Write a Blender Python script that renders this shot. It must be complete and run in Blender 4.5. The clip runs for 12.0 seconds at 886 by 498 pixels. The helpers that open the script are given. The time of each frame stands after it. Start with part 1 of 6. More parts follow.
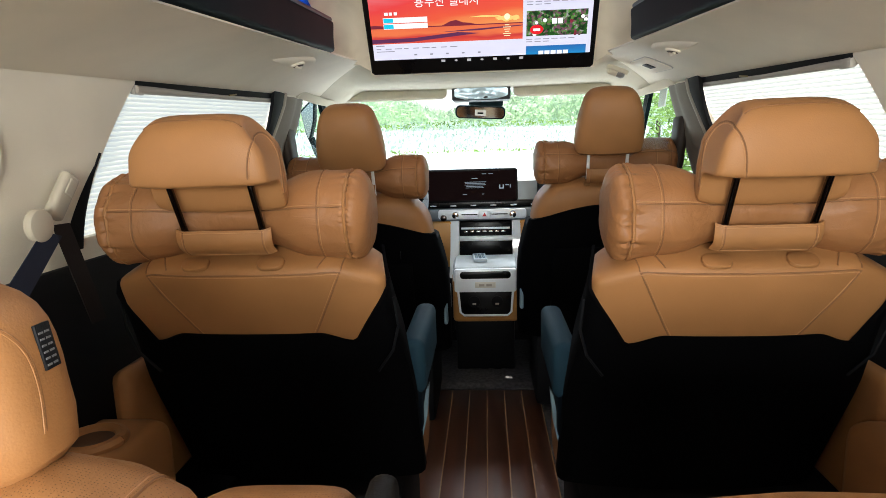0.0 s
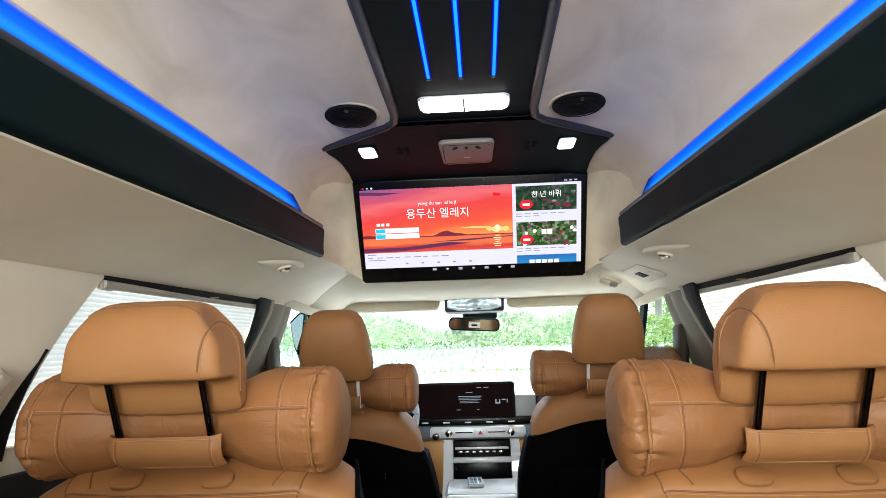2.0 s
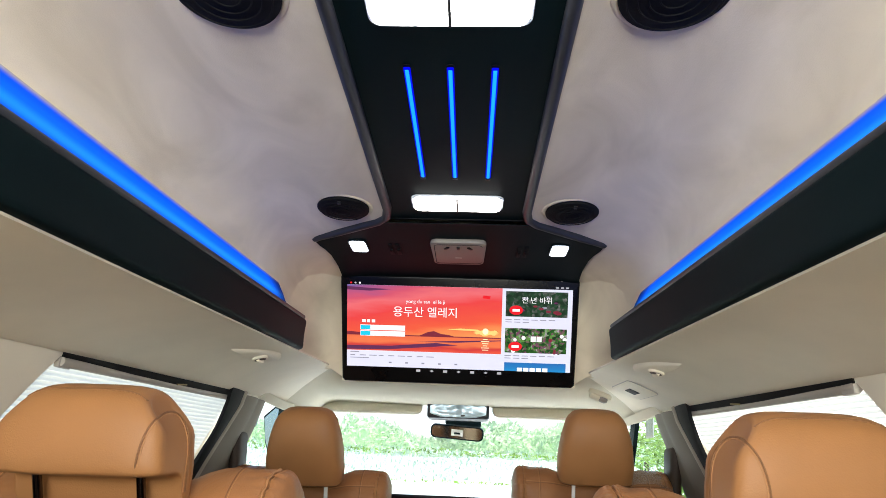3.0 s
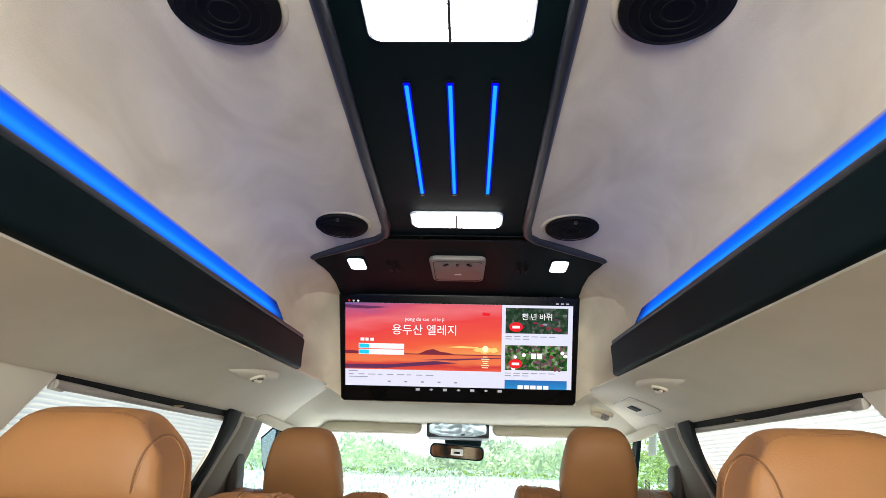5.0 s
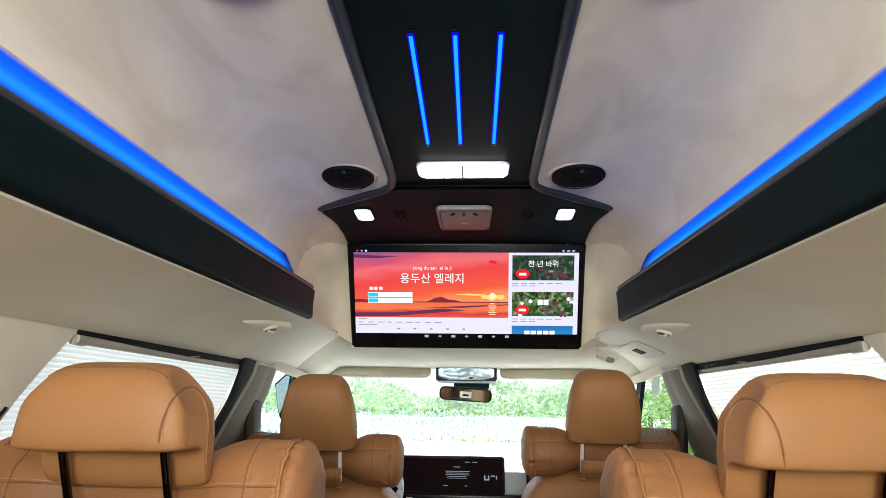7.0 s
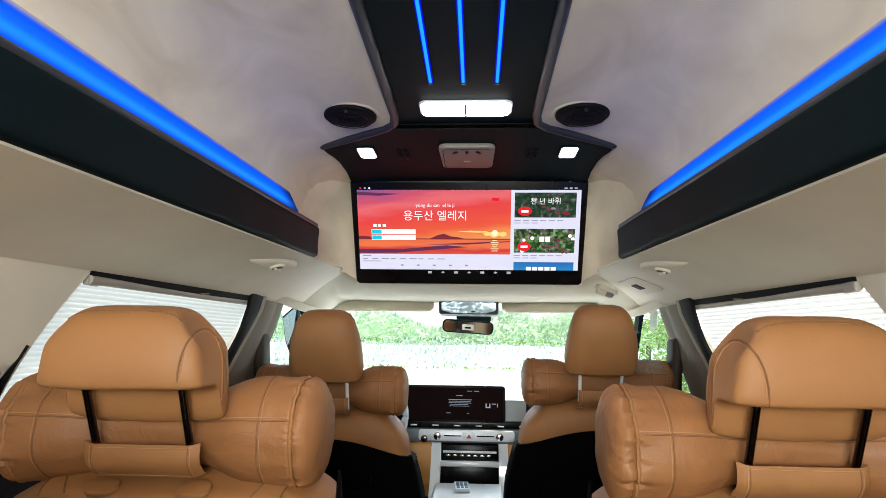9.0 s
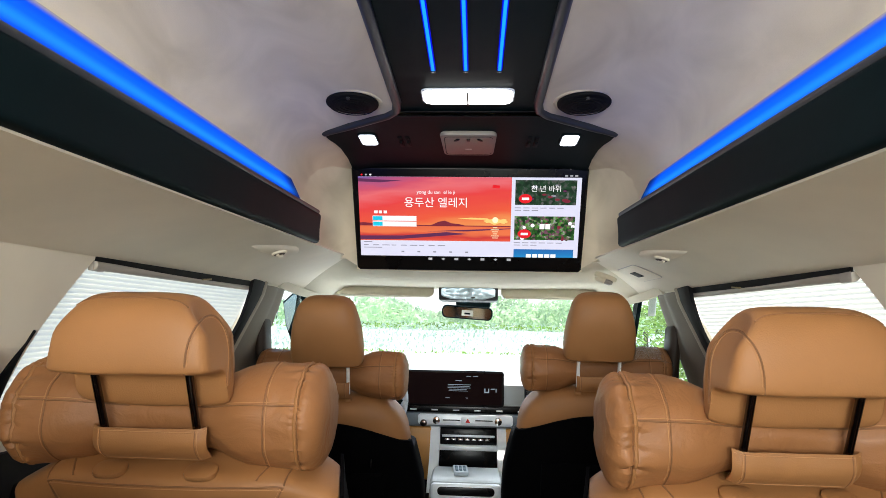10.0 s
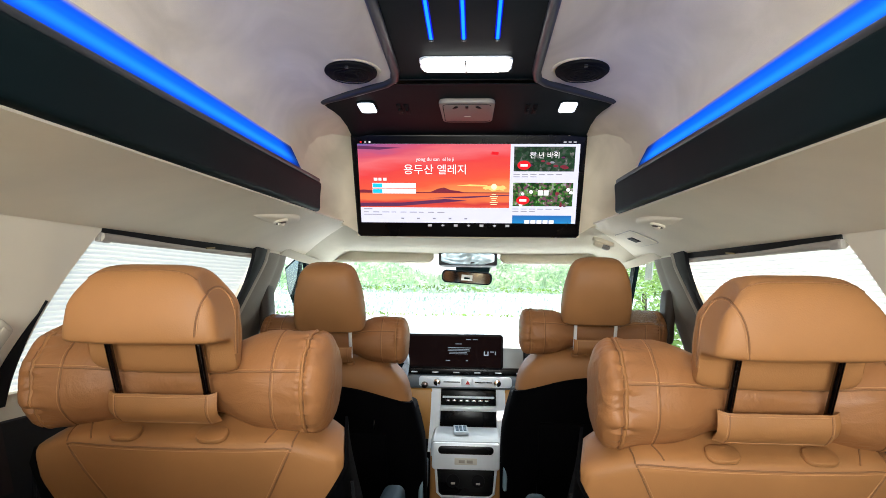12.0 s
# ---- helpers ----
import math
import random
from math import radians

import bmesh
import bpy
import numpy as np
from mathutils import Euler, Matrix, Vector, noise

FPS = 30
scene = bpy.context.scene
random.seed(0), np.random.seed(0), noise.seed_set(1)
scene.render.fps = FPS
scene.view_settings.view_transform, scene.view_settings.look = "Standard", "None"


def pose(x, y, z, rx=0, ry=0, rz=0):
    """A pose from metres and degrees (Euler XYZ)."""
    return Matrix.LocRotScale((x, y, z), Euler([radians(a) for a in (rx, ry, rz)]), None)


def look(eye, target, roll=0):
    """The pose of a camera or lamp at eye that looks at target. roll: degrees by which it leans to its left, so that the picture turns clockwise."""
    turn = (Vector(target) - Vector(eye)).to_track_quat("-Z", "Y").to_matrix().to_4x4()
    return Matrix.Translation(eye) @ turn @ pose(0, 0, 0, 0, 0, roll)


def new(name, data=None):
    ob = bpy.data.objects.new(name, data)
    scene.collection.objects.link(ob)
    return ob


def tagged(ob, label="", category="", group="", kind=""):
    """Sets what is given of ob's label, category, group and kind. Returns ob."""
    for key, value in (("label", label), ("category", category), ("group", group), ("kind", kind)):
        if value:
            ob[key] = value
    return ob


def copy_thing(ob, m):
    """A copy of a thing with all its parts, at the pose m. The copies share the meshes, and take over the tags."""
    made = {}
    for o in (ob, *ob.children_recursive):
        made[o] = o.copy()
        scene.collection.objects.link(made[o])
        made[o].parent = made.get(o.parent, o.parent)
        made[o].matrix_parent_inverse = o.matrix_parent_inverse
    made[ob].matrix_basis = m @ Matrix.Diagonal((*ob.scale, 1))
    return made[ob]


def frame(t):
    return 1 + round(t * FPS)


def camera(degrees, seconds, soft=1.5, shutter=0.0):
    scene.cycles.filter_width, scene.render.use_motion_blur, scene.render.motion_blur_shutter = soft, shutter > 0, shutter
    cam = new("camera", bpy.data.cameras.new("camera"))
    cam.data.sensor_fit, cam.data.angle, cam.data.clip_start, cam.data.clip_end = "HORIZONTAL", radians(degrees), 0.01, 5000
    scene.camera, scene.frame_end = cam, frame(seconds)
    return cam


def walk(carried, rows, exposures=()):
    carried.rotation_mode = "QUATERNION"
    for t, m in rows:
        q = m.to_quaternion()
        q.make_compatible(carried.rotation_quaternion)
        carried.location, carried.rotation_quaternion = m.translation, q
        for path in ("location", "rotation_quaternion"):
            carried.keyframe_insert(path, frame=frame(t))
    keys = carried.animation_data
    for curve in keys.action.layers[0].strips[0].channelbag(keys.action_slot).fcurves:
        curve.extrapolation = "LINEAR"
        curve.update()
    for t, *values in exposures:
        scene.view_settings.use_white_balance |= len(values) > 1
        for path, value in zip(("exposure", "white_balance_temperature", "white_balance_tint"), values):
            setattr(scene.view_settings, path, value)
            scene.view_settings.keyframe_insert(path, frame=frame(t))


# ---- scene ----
cam = camera(71.87, 12.0, soft=0.8)
EXPOSURES = [(0.0, 1.58), (1.0, 1.72), (3.0, 1.66), (6.0, 1.58), (7.5, 1.66), (9.5, 1.52), (10.5, 1.62), (11.5, 1.8), (12.0, 1.74)]
# seconds, eye x y z in metres, yaw, pitch and roll in degrees
ROWS = [
    (0, 0.0108, 0.0000, 1.2000, 3.900, -10.081, 1.725),
    (0.5, 0.0140, 0.0153, 1.2082, 3.548, -4.777, 1.176),
    (1, 0.0203, 0.0490, 1.2039, 3.650, 1.748, 1.027),
    (1.5, 0.0202, 0.0859, 1.1789, 3.418, 5.579, 0.569),
    (2, 0.0250, 0.1177, 1.1545, 3.682, 10.445, 1.598),
    (2.5, 0.0362, 0.1544, 1.1570, 1.837, 16.701, 0.251),
    (3, 0.0447, 0.1605, 1.1608, 2.191, 19.924, -2.234),
    (5, 0.0357, 0.1730, 1.1633, 2.033, 21.561, -1.652),
    (5.5, 0.0367, 0.1700, 1.1659, 2.056, 20.860, -1.590),
    (6, 0.0363, 0.1647, 1.1714, 2.169, 20.031, -1.356),
    (6.5, 0.0367, 0.1677, 1.1692, 2.513, 18.602, -1.118),
    (7, 0.0316, 0.1578, 1.1721, 2.819, 16.398, -0.882),
    (7.5, 0.0328, 0.1496, 1.1750, 2.779, 13.413, -0.655),
    (9.5, 0.0310, 0.1303, 1.1901, 3.174, 9.396, -0.936),
    (10, 0.0265, 0.1232, 1.1918, 2.919, 8.568, -1.175),
    (10.5, 0.0295, 0.1158, 1.2005, 2.817, 8.206, -1.240),
    (11, 0.0331, 0.1074, 1.2052, 2.747, 7.369, -0.971),
    (11.5, 0.0316, 0.1019, 1.2033, 2.688, 6.531, -1.014),
    (12, 0.0299, 0.0951, 1.2014, 2.968, 5.093, -0.839),
]
walk(cam, [(t, pose(x, y, z, 90 + pitch, roll, yaw)) for t, x, y, z, yaw, pitch, roll in ROWS], EXPOSURES)

# ---- world, sun and large lights ----
world = bpy.data.worlds.new("world")
scene.world = world
world.use_nodes = True
sky = world.node_tree.nodes.new("ShaderNodeTexSky")
sky.sky_type, sky.sun_disc = "NISHITA", False
sky.sun_elevation, sky.sun_rotation = radians(77.8), radians(42.3)
background = world.node_tree.nodes["Background"]
background.inputs["Strength"].default_value = 0.15
world.node_tree.links.new(sky.outputs["Color"], background.inputs["Color"])

sun_data = bpy.data.lights.new("sun", "SUN")
sun_data.energy, sun_data.angle, sun_data.color = 5.0, radians(0.6), (1.0, 0.95, 0.87)
sun = new("sun", sun_data)
sun.matrix_world = look((2.0, 2.2, 13.8), (0, 0, 0))


def area_light(name, eye, target, wide, high, watts, colour):
    data = bpy.data.lights.new(name, "AREA")
    data.shape, data.size, data.size_y, data.energy, data.color = "RECTANGLE", wide, high, watts, colour
    ob = new(name, data)
    ob.matrix_world = look(eye, target)
    return ob


# added lamps in place of daylight: at the unseen tailgate window and outside the two side blinds
area_light("tailgate_fill", (0, -1.17, 1.22), (0, 1.0, 1.45), 0.95, 0.46, 15.5, (0.965, 1.0, 0.965))
for side in (-1, 1):
    area_light("side_window_daylight", (side * 0.98, 1.62, 1.24), (0, 1.62, 1.2), 1.2, 0.5, 0.42 if side > 0 else 0.30, (1.0, 0.965, 0.86))

# added fill lamp above the sloping windscreen, brightening the cab in place of skylight
area_light("windscreen_fill", (0, 3.75, 1.78), (0, 2.6, 0.55), 1.25, 0.5, 8.0, (0.88, 0.96, 1.0))


# ---- materials ----
def material(name, colour, rough=0.5, metal=0.0, var=0.08, scale=6.0, grain=250.0, bump=0.08, coat=0.0, second=None, spec=0.5):
    mat = bpy.data.materials.new(name)
    mat.use_nodes = True
    nt = mat.node_tree
    bsdf = nt.nodes["Principled BSDF"]
    coord = nt.nodes.new("ShaderNodeTexCoord")
    broad = nt.nodes.new("ShaderNodeTexNoise")
    broad.inputs["Scale"].default_value, broad.inputs["Detail"].default_value = scale, 5.0
    fine = nt.nodes.new("ShaderNodeTexNoise")
    fine.inputs["Scale"].default_value, fine.inputs["Detail"].default_value = grain, 3.0
    ramp = nt.nodes.new("ShaderNodeValToRGB")
    low = second if second else [c * (1 - var) for c in colour]
    high = colour if second else [min(1.0, c * (1 + var)) for c in colour]
    ramp.color_ramp.elements[0].position, ramp.color_ramp.elements[1].position = 0.32, 0.68
    ramp.color_ramp.elements[0].color, ramp.color_ramp.elements[1].color = (*low, 1), (*high, 1)
    relief = nt.nodes.new("ShaderNodeBump")
    relief.inputs["Strength"].default_value, relief.inputs["Distance"].default_value = bump, 0.004
    gloss = nt.nodes.new("ShaderNodeMapRange")
    gloss.inputs["To Min"].default_value, gloss.inputs["To Max"].default_value = max(0.02, rough - 0.07), min(1.0, rough + 0.07)
    for tex in (broad, fine):
        nt.links.new(coord.outputs["Object"], tex.inputs["Vector"])
    nt.links.new(broad.outputs["Fac"], ramp.inputs["Fac"])
    nt.links.new(broad.outputs["Fac"], gloss.inputs["Value"])
    nt.links.new(gloss.outputs["Result"], bsdf.inputs["Roughness"])
    nt.links.new(ramp.outputs["Color"], bsdf.inputs["Base Color"])
    nt.links.new(fine.outputs["Fac"], relief.inputs["Height"])
    nt.links.new(relief.outputs["Normal"], bsdf.inputs["Normal"])
    bsdf.inputs["Metallic"].default_value = metal
    bsdf.inputs["Coat Weight"].default_value = coat
    bsdf.inputs["Specular IOR Level"].default_value = spec
    return mat


def glowing(name, colour, strength):
    mat = bpy.data.materials.new(name)
    mat.use_nodes = True
    bsdf = mat.node_tree.nodes["Principled BSDF"]
    bsdf.inputs["Base Color"].default_value = (*[0.3 * c for c in colour], 1)
    bsdf.inputs["Emission Color"].default_value = (*colour, 1)
    bsdf.inputs["Specular IOR Level"].default_value = 0.05
    bsdf.inputs["Roughness"].default_value = 0.9
    bsdf.inputs["Emission Strength"].default_value = strength
    return mat


def leather(name, colour, rough=0.52):
    """Pebbled leather: cells of fine grain over soft, broad changes of tone."""
    mat = material(name, colour, rough, var=0.10, scale=5.0, grain=420.0, bump=0.06, spec=0.36)
    nt = mat.node_tree
    cells = nt.nodes.new("ShaderNodeTexVoronoi")
    cells.inputs["Scale"].default_value = 520.0
    pebbles = nt.nodes.new("ShaderNodeBump")
    pebbles.inputs["Strength"].default_value, pebbles.inputs["Distance"].default_value = 0.07, 0.002
    coord = next(n for n in nt.nodes if n.type == "TEX_COORD")
    first = next(n for n in nt.nodes if n.type == "BUMP")
    nt.links.new(coord.outputs["Object"], cells.inputs["Vector"])
    nt.links.new(cells.outputs["Distance"], pebbles.inputs["Height"])
    nt.links.new(first.outputs["Normal"], pebbles.inputs["Normal"])
    nt.links.new(pebbles.outputs["Normal"], nt.nodes["Principled BSDF"].inputs["Normal"])
    return mat


def perforated(name, colour):
    """Leather with rows of small punched holes."""
    mat = leather(name, colour)
    nt = mat.node_tree
    place, dots, less, mix = (nt.nodes.new("ShaderNode" + n) for n in ("Mapping", "TexVoronoi", "Math", "MixRGB"))
    place.inputs["Scale"].default_value = (420, 420, 0)
    dots.inputs["Scale"].default_value, dots.inputs["Randomness"].default_value = 1.0, 0.25
    less.operation, less.inputs[1].default_value = "LESS_THAN", 0.2
    mix.inputs["Color2"].default_value = (*[0.5 * c for c in colour], 1)
    coord = next(n for n in nt.nodes if n.type == "TEX_COORD")
    ramp = next(n for n in nt.nodes if n.type == "VALTORGB")
    nt.links.new(coord.outputs["Object"], place.inputs["Vector"])
    nt.links.new(place.outputs["Vector"], dots.inputs["Vector"])
    nt.links.new(dots.outputs["Distance"], less.inputs[0])
    nt.links.new(less.outputs["Value"], mix.inputs["Fac"])
    nt.links.new(ramp.outputs["Color"], mix.inputs["Color1"])
    nt.links.new(mix.outputs["Color"], nt.nodes["Principled BSDF"].inputs["Base Color"])
    return mat


def suede(name, colour, dark):
    """Brushed suede: broad, drawn-out swirls where the nap lies differently."""
    mat = material(name, colour, 0.95, var=0.1, scale=3.6, grain=600.0, bump=0.2, second=dark)
    nt = mat.node_tree
    nt.nodes["Principled BSDF"].inputs["Sheen Roughness"].default_value = 0.6
    noise_tex = [n for n in nt.nodes if n.type == "TEX_NOISE"][0]
    noise_tex.inputs["Distortion"].default_value = 1.1
    noise_tex.inputs["Detail"].default_value = 7.0
    place = nt.nodes.new("ShaderNodeMapping")
    place.inputs["Scale"].default_value = (1.5, 0.8, 1.2)
    place.inputs["Rotation"].default_value = (0, 0, 0.5)
    coord = next(n for n in nt.nodes if n.type == "TEX_COORD")
    nt.links.new(coord.outputs["Object"], place.inputs["Vector"])
    nt.links.new(place.outputs["Vector"], noise_tex.inputs["Vector"])
    bsdf = nt.nodes["Principled BSDF"]
    bsdf.inputs["Sheen Weight"].default_value = 0.15
    bsdf.inputs["Specular IOR Level"].default_value = 0.1
    return mat


def cloth_blind(name):
    mat = bpy.data.materials.new(name)
    mat.use_nodes = True
    nt = mat.node_tree
    nt.nodes.remove(nt.nodes["Principled BSDF"])
    out = nt.nodes["Material Output"]
    front, back, mix = nt.nodes.new("ShaderNodeBsdfDiffuse"), nt.nodes.new("ShaderNodeBsdfTranslucent"), nt.nodes.new("ShaderNodeMixShader")
    front.inputs["Color"].default_value = (0.80, 0.77, 0.69, 1)
    weave = nt.nodes.new("ShaderNodeTexNoise")
    weave.inputs["Scale"].default_value = 14.0
    ramp = nt.nodes.new("ShaderNodeValToRGB")
    ramp.color_ramp.elements[0].color, ramp.color_ramp.elements[1].color = (0.60, 0.575, 0.49, 1), (0.70, 0.675, 0.59, 1)
    nt.links.new(weave.outputs["Fac"], ramp.inputs["Fac"])
    nt.links.new(ramp.outputs["Color"], back.inputs["Color"])
    mix.inputs["Fac"].default_value = 0.6
    nt.links.new(front.outputs["BSDF"], mix.inputs[1])
    nt.links.new(back.outputs["BSDF"], mix.inputs[2])
    nt.links.new(mix.outputs["Shader"], out.inputs["Surface"])
    return mat


def glass(name, tint=(1, 1, 1)):
    mat = bpy.data.materials.new(name)
    mat.use_nodes = True
    bsdf = mat.node_tree.nodes["Principled BSDF"]
    bsdf.inputs["Base Color"].default_value = (*tint, 1)
    bsdf.inputs["Roughness"].default_value = 0.0
    bsdf.inputs["Transmission Weight"].default_value = 1.0
    bsdf.inputs["IOR"].default_value = 1.02
    return mat


TAN = leather("tan_leather", (0.345, 0.156, 0.056))


def soft_leather(name, colour):
    """Thin leather drawn over stuffing: slack folds besides its grain."""
    mat = leather(name, colour, 0.5)
    nt = mat.node_tree
    folds, ridge = nt.nodes.new("ShaderNodeTexNoise"), nt.nodes.new("ShaderNodeBump")
    folds.inputs["Scale"].default_value, folds.inputs["Detail"].default_value, folds.inputs["Distortion"].default_value = 15.0, 3.0, 1.4
    ridge.inputs["Strength"].default_value, ridge.inputs["Distance"].default_value = 0.35, 0.012
    coord = next(n for n in nt.nodes if n.type == "TEX_COORD")
    first = next(n for n in nt.nodes if n.type == "BUMP")
    nt.links.new(coord.outputs["Object"], folds.inputs["Vector"])
    nt.links.new(folds.outputs["Fac"], ridge.inputs["Height"])
    nt.links.new(ridge.outputs["Normal"], first.inputs["Normal"])
    return mat


TAN_SOFT = soft_leather("tan_soft_leather", (0.315, 0.135, 0.050))
TAN_PERFORATED = perforated("tan_perforated_leather", (0.345, 0.156, 0.056))
TAN_SEAM = material("tan_seam_thread", (0.225, 0.100, 0.038), 0.7, bump=0.3)
TAN_PALE = material("pale_thread", (0.44, 0.21, 0.085), 0.7, bump=0.3)
BLACK_CLOTH = material("black_seat_shell", (0.0015, 0.0015, 0.002), 0.8, bump=0.1, spec=0.05)
BLACK_LEATHER = material("black_side_leather", (0.006, 0.0065, 0.008), 0.55, grain=600, bump=0.15, spec=0.2)
DARK_PLASTIC = material("dark_plastic", (0.0019, 0.0078, 0.0092), 0.55, var=0.15, grain=900, bump=0.05, spec=0.055)
DARK_TRIM = material("dark_glossy_trim", (0.030, 0.032, 0.037), 0.38, bump=0.02, spec=0.3)
GREY_PLASTIC = material("grey_armrest_vinyl", (0.014, 0.042, 0.064), 0.65, grain=700, bump=0.1, spec=0.15)
PIVOT_VINYL = material("dark_blue_vinyl", (0.004, 0.008, 0.013), 0.6, grain=700, bump=0.1, spec=0.15)
SILVER = material("satin_silver", (0.84, 0.885, 0.92), 0.32, metal=0.1, bump=0.02)
CHROME = material("chrome", (0.85, 0.85, 0.87), 0.1, metal=1.0, bump=0.0)
BLACK_CHROME = material("black_chrome", (0.11, 0.09, 0.085), 0.2, metal=1.0, bump=0.0)
BEIGE = material("beige_moulded_trim", (0.79, 0.72, 0.585), 0.6, var=0.06, scale=4.0, grain=900, bump=0.18)
BEIGE_PALE = material("pale_beige_headlining", (0.60, 0.55, 0.435), 0.85, var=0.04, grain=1100, bump=0.15)
SUEDE = suede("grey_beige_suede", (0.87, 0.77, 0.60), (0.68, 0.59, 0.44))
BLACK_GLOSS = material("black_gloss", (0.003, 0.003, 0.0035), 0.28, bump=0.0, spec=0.22)
BLACK_RUBBER = material("black_rubber", (0.005, 0.005, 0.006), 0.7, spec=0.15)
# near-white base colour stands in for the highlights on the chrome posts
POST_SHEEN = material("post_white_sheen", (0.95, 0.95, 0.94), 0.3, metal=0.0, bump=0.0)
CARPET = material("charcoal_carpet", (0.085, 0.08, 0.085), 1.0, var=0.4, scale=60, grain=500, bump=0.6)
BLIND = cloth_blind("cream_blind_cloth")
BELT = material("dark_blue_webbing", (0.012, 0.018, 0.04), 0.8, grain=900, bump=0.3)
WHITE_PLASTIC = material("off_white_plastic", (0.72, 0.69, 0.62), 0.45)
GREY_UNIT = material("warm_grey_plastic", (0.42, 0.38, 0.33), 0.5)
LIGHT_GREY = material("light_grey_vinyl", (0.50, 0.54, 0.55), 0.45)
LAMP_WHITE = glowing("lit_lamp_cover", (1.0, 0.98, 0.95), 4.7)
SPOT_WHITE = glowing("lit_spot_cover", (0.80, 0.87, 1.0), 1.1)
BAR_EDGE = glowing("bar_led_edge", (0.0, 0.002, 1.0), 0.24)
BAR_CORE = glowing("bar_led_core", (0.01, 0.30, 1.0), 0.46)


def cove_glow(name, glow, foot, head, fall, front):
    """Blue light strip between the heights foot and head, with its glow on the suede painted in: emission is brightest
    at the middle and fades to the upper edge and the front end, the colour turns to suede at the top; fall is the slope
    of the strip along the van."""
    mat = glowing(name, (0, 0, 1), 1.0)
    nt = mat.node_tree
    bsdf = nt.nodes["Principled BSDF"]
    coord, split, lean_node, height, along, light, cover = (nt.nodes.new("ShaderNode" + n) for n in ("TexCoord", "SeparateXYZ", "Math", "MapRange", "MapRange", "ValToRGB", "ValToRGB"))
    lean_node.operation = "MULTIPLY_ADD"
    lean_node.inputs[1].default_value = -fall
    height.inputs["From Min"].default_value, height.inputs["From Max"].default_value = foot - fall * 1.905, head - fall * 1.905
    along.interpolation_type = "SMOOTHSTEP"
    along.inputs["From Min"].default_value, along.inputs["From Max"].default_value = front, front - 0.15
    along.inputs["To Min"].default_value, along.inputs["To Max"].default_value = 0.15, 1.0
    for ramp, stops in ((light, glow), (cover, ((0.0, (0.004, 0.004, 0.01)), (0.86, (0.004, 0.004, 0.01)), (1.0, (0.60, 0.53, 0.44))))):
        els = ramp.color_ramp.elements
        ramp.color_ramp.interpolation = "EASE"
        while len(els) < len(stops):
            els.new(0.5)
        for el, (at, colour) in zip(els, stops):
            el.position, el.color = at, (*colour, 1)
        nt.links.new(height.outputs["Result"], ramp.inputs["Fac"])
    nt.links.new(coord.outputs["Object"], split.inputs["Vector"])
    nt.links.new(split.outputs["Y"], lean_node.inputs[0])
    nt.links.new(split.outputs["Z"], lean_node.inputs[2])
    nt.links.new(lean_node.outputs["Value"], height.inputs["Value"])
    nt.links.new(split.outputs["Y"], along.inputs["Value"])
    nt.links.new(light.outputs["Color"], bsdf.inputs["Emission Color"])
    nt.links.new(cover.outputs["Color"], bsdf.inputs["Base Color"])
    nt.links.new(along.outputs["Result"], bsdf.inputs["Emission Strength"])
    return mat


LED_BLUE = cove_glow("blue_led_painted_glow", ((0.0, (0.0, 0.012, 0.26)), (0.40, (0.0, 0.030, 0.36)), (0.56, (0.004, 0.10, 0.52)), (0.72, (0.0, 0.05, 0.44)), (0.86, (0.0, 0.035, 0.34)), (1.0, (0.0, 0.0, 0.0))), 1.556, 1.682, 0.062, 1.90)


# ---- mesh helpers ----
def mesh_of(name, bm, mat, smooth=True):
    bmesh.ops.recalc_face_normals(bm, faces=bm.faces)
    me = bpy.data.meshes.new(name)
    bm.to_mesh(me)
    bm.free()
    me.materials.append(mat)
    me.polygons.foreach_set("use_smooth", [smooth] * len(me.polygons))
    if smooth:
        me.set_sharp_from_angle(angle=radians(38))
    return me


def part(name, bm, mat, parent=None, label="", smooth=True):
    ob = new(name, mesh_of(name, bm, mat, smooth))
    if parent:
        ob.parent = parent
    if label:
        ob["label"] = label
    return ob


def thing(name, label, category, group="", at=None, kind=""):
    ob = new(name)
    ob.empty_display_size = 0.05
    if at is not None:
        ob.matrix_world = at if isinstance(at, Matrix) else Matrix.Translation(at)
    return tagged(ob, label, category, group, kind)


def box(x0, x1, y0, y1, z0, z1, r=0.004, seg=2, bm=None, m=None):
    """A box with rounded edges."""
    bm2 = bmesh.new()
    bmesh.ops.create_cube(bm2, size=1)
    for v in bm2.verts:
        v.co = Vector(((x0 + x1) / 2 + v.co.x * (x1 - x0), (y0 + y1) / 2 + v.co.y * (y1 - y0), (z0 + z1) / 2 + v.co.z * (z1 - z0)))
    if r > 0:
        bmesh.ops.bevel(bm2, geom=list(bm2.edges), offset=min(r, 0.49 * min(abs(x1 - x0), abs(y1 - y0), abs(z1 - z0))), segments=seg, profile=0.5, affect="EDGES")
    if m is not None:
        bm2.transform(m)
    return join(bm, bm2)


def join(bm, other):
    if bm is None:
        return other
    me = bpy.data.meshes.new("tmp")
    other.to_mesh(me)
    other.free()
    bm.from_mesh(me)
    bpy.data.meshes.remove(me)
    return bm


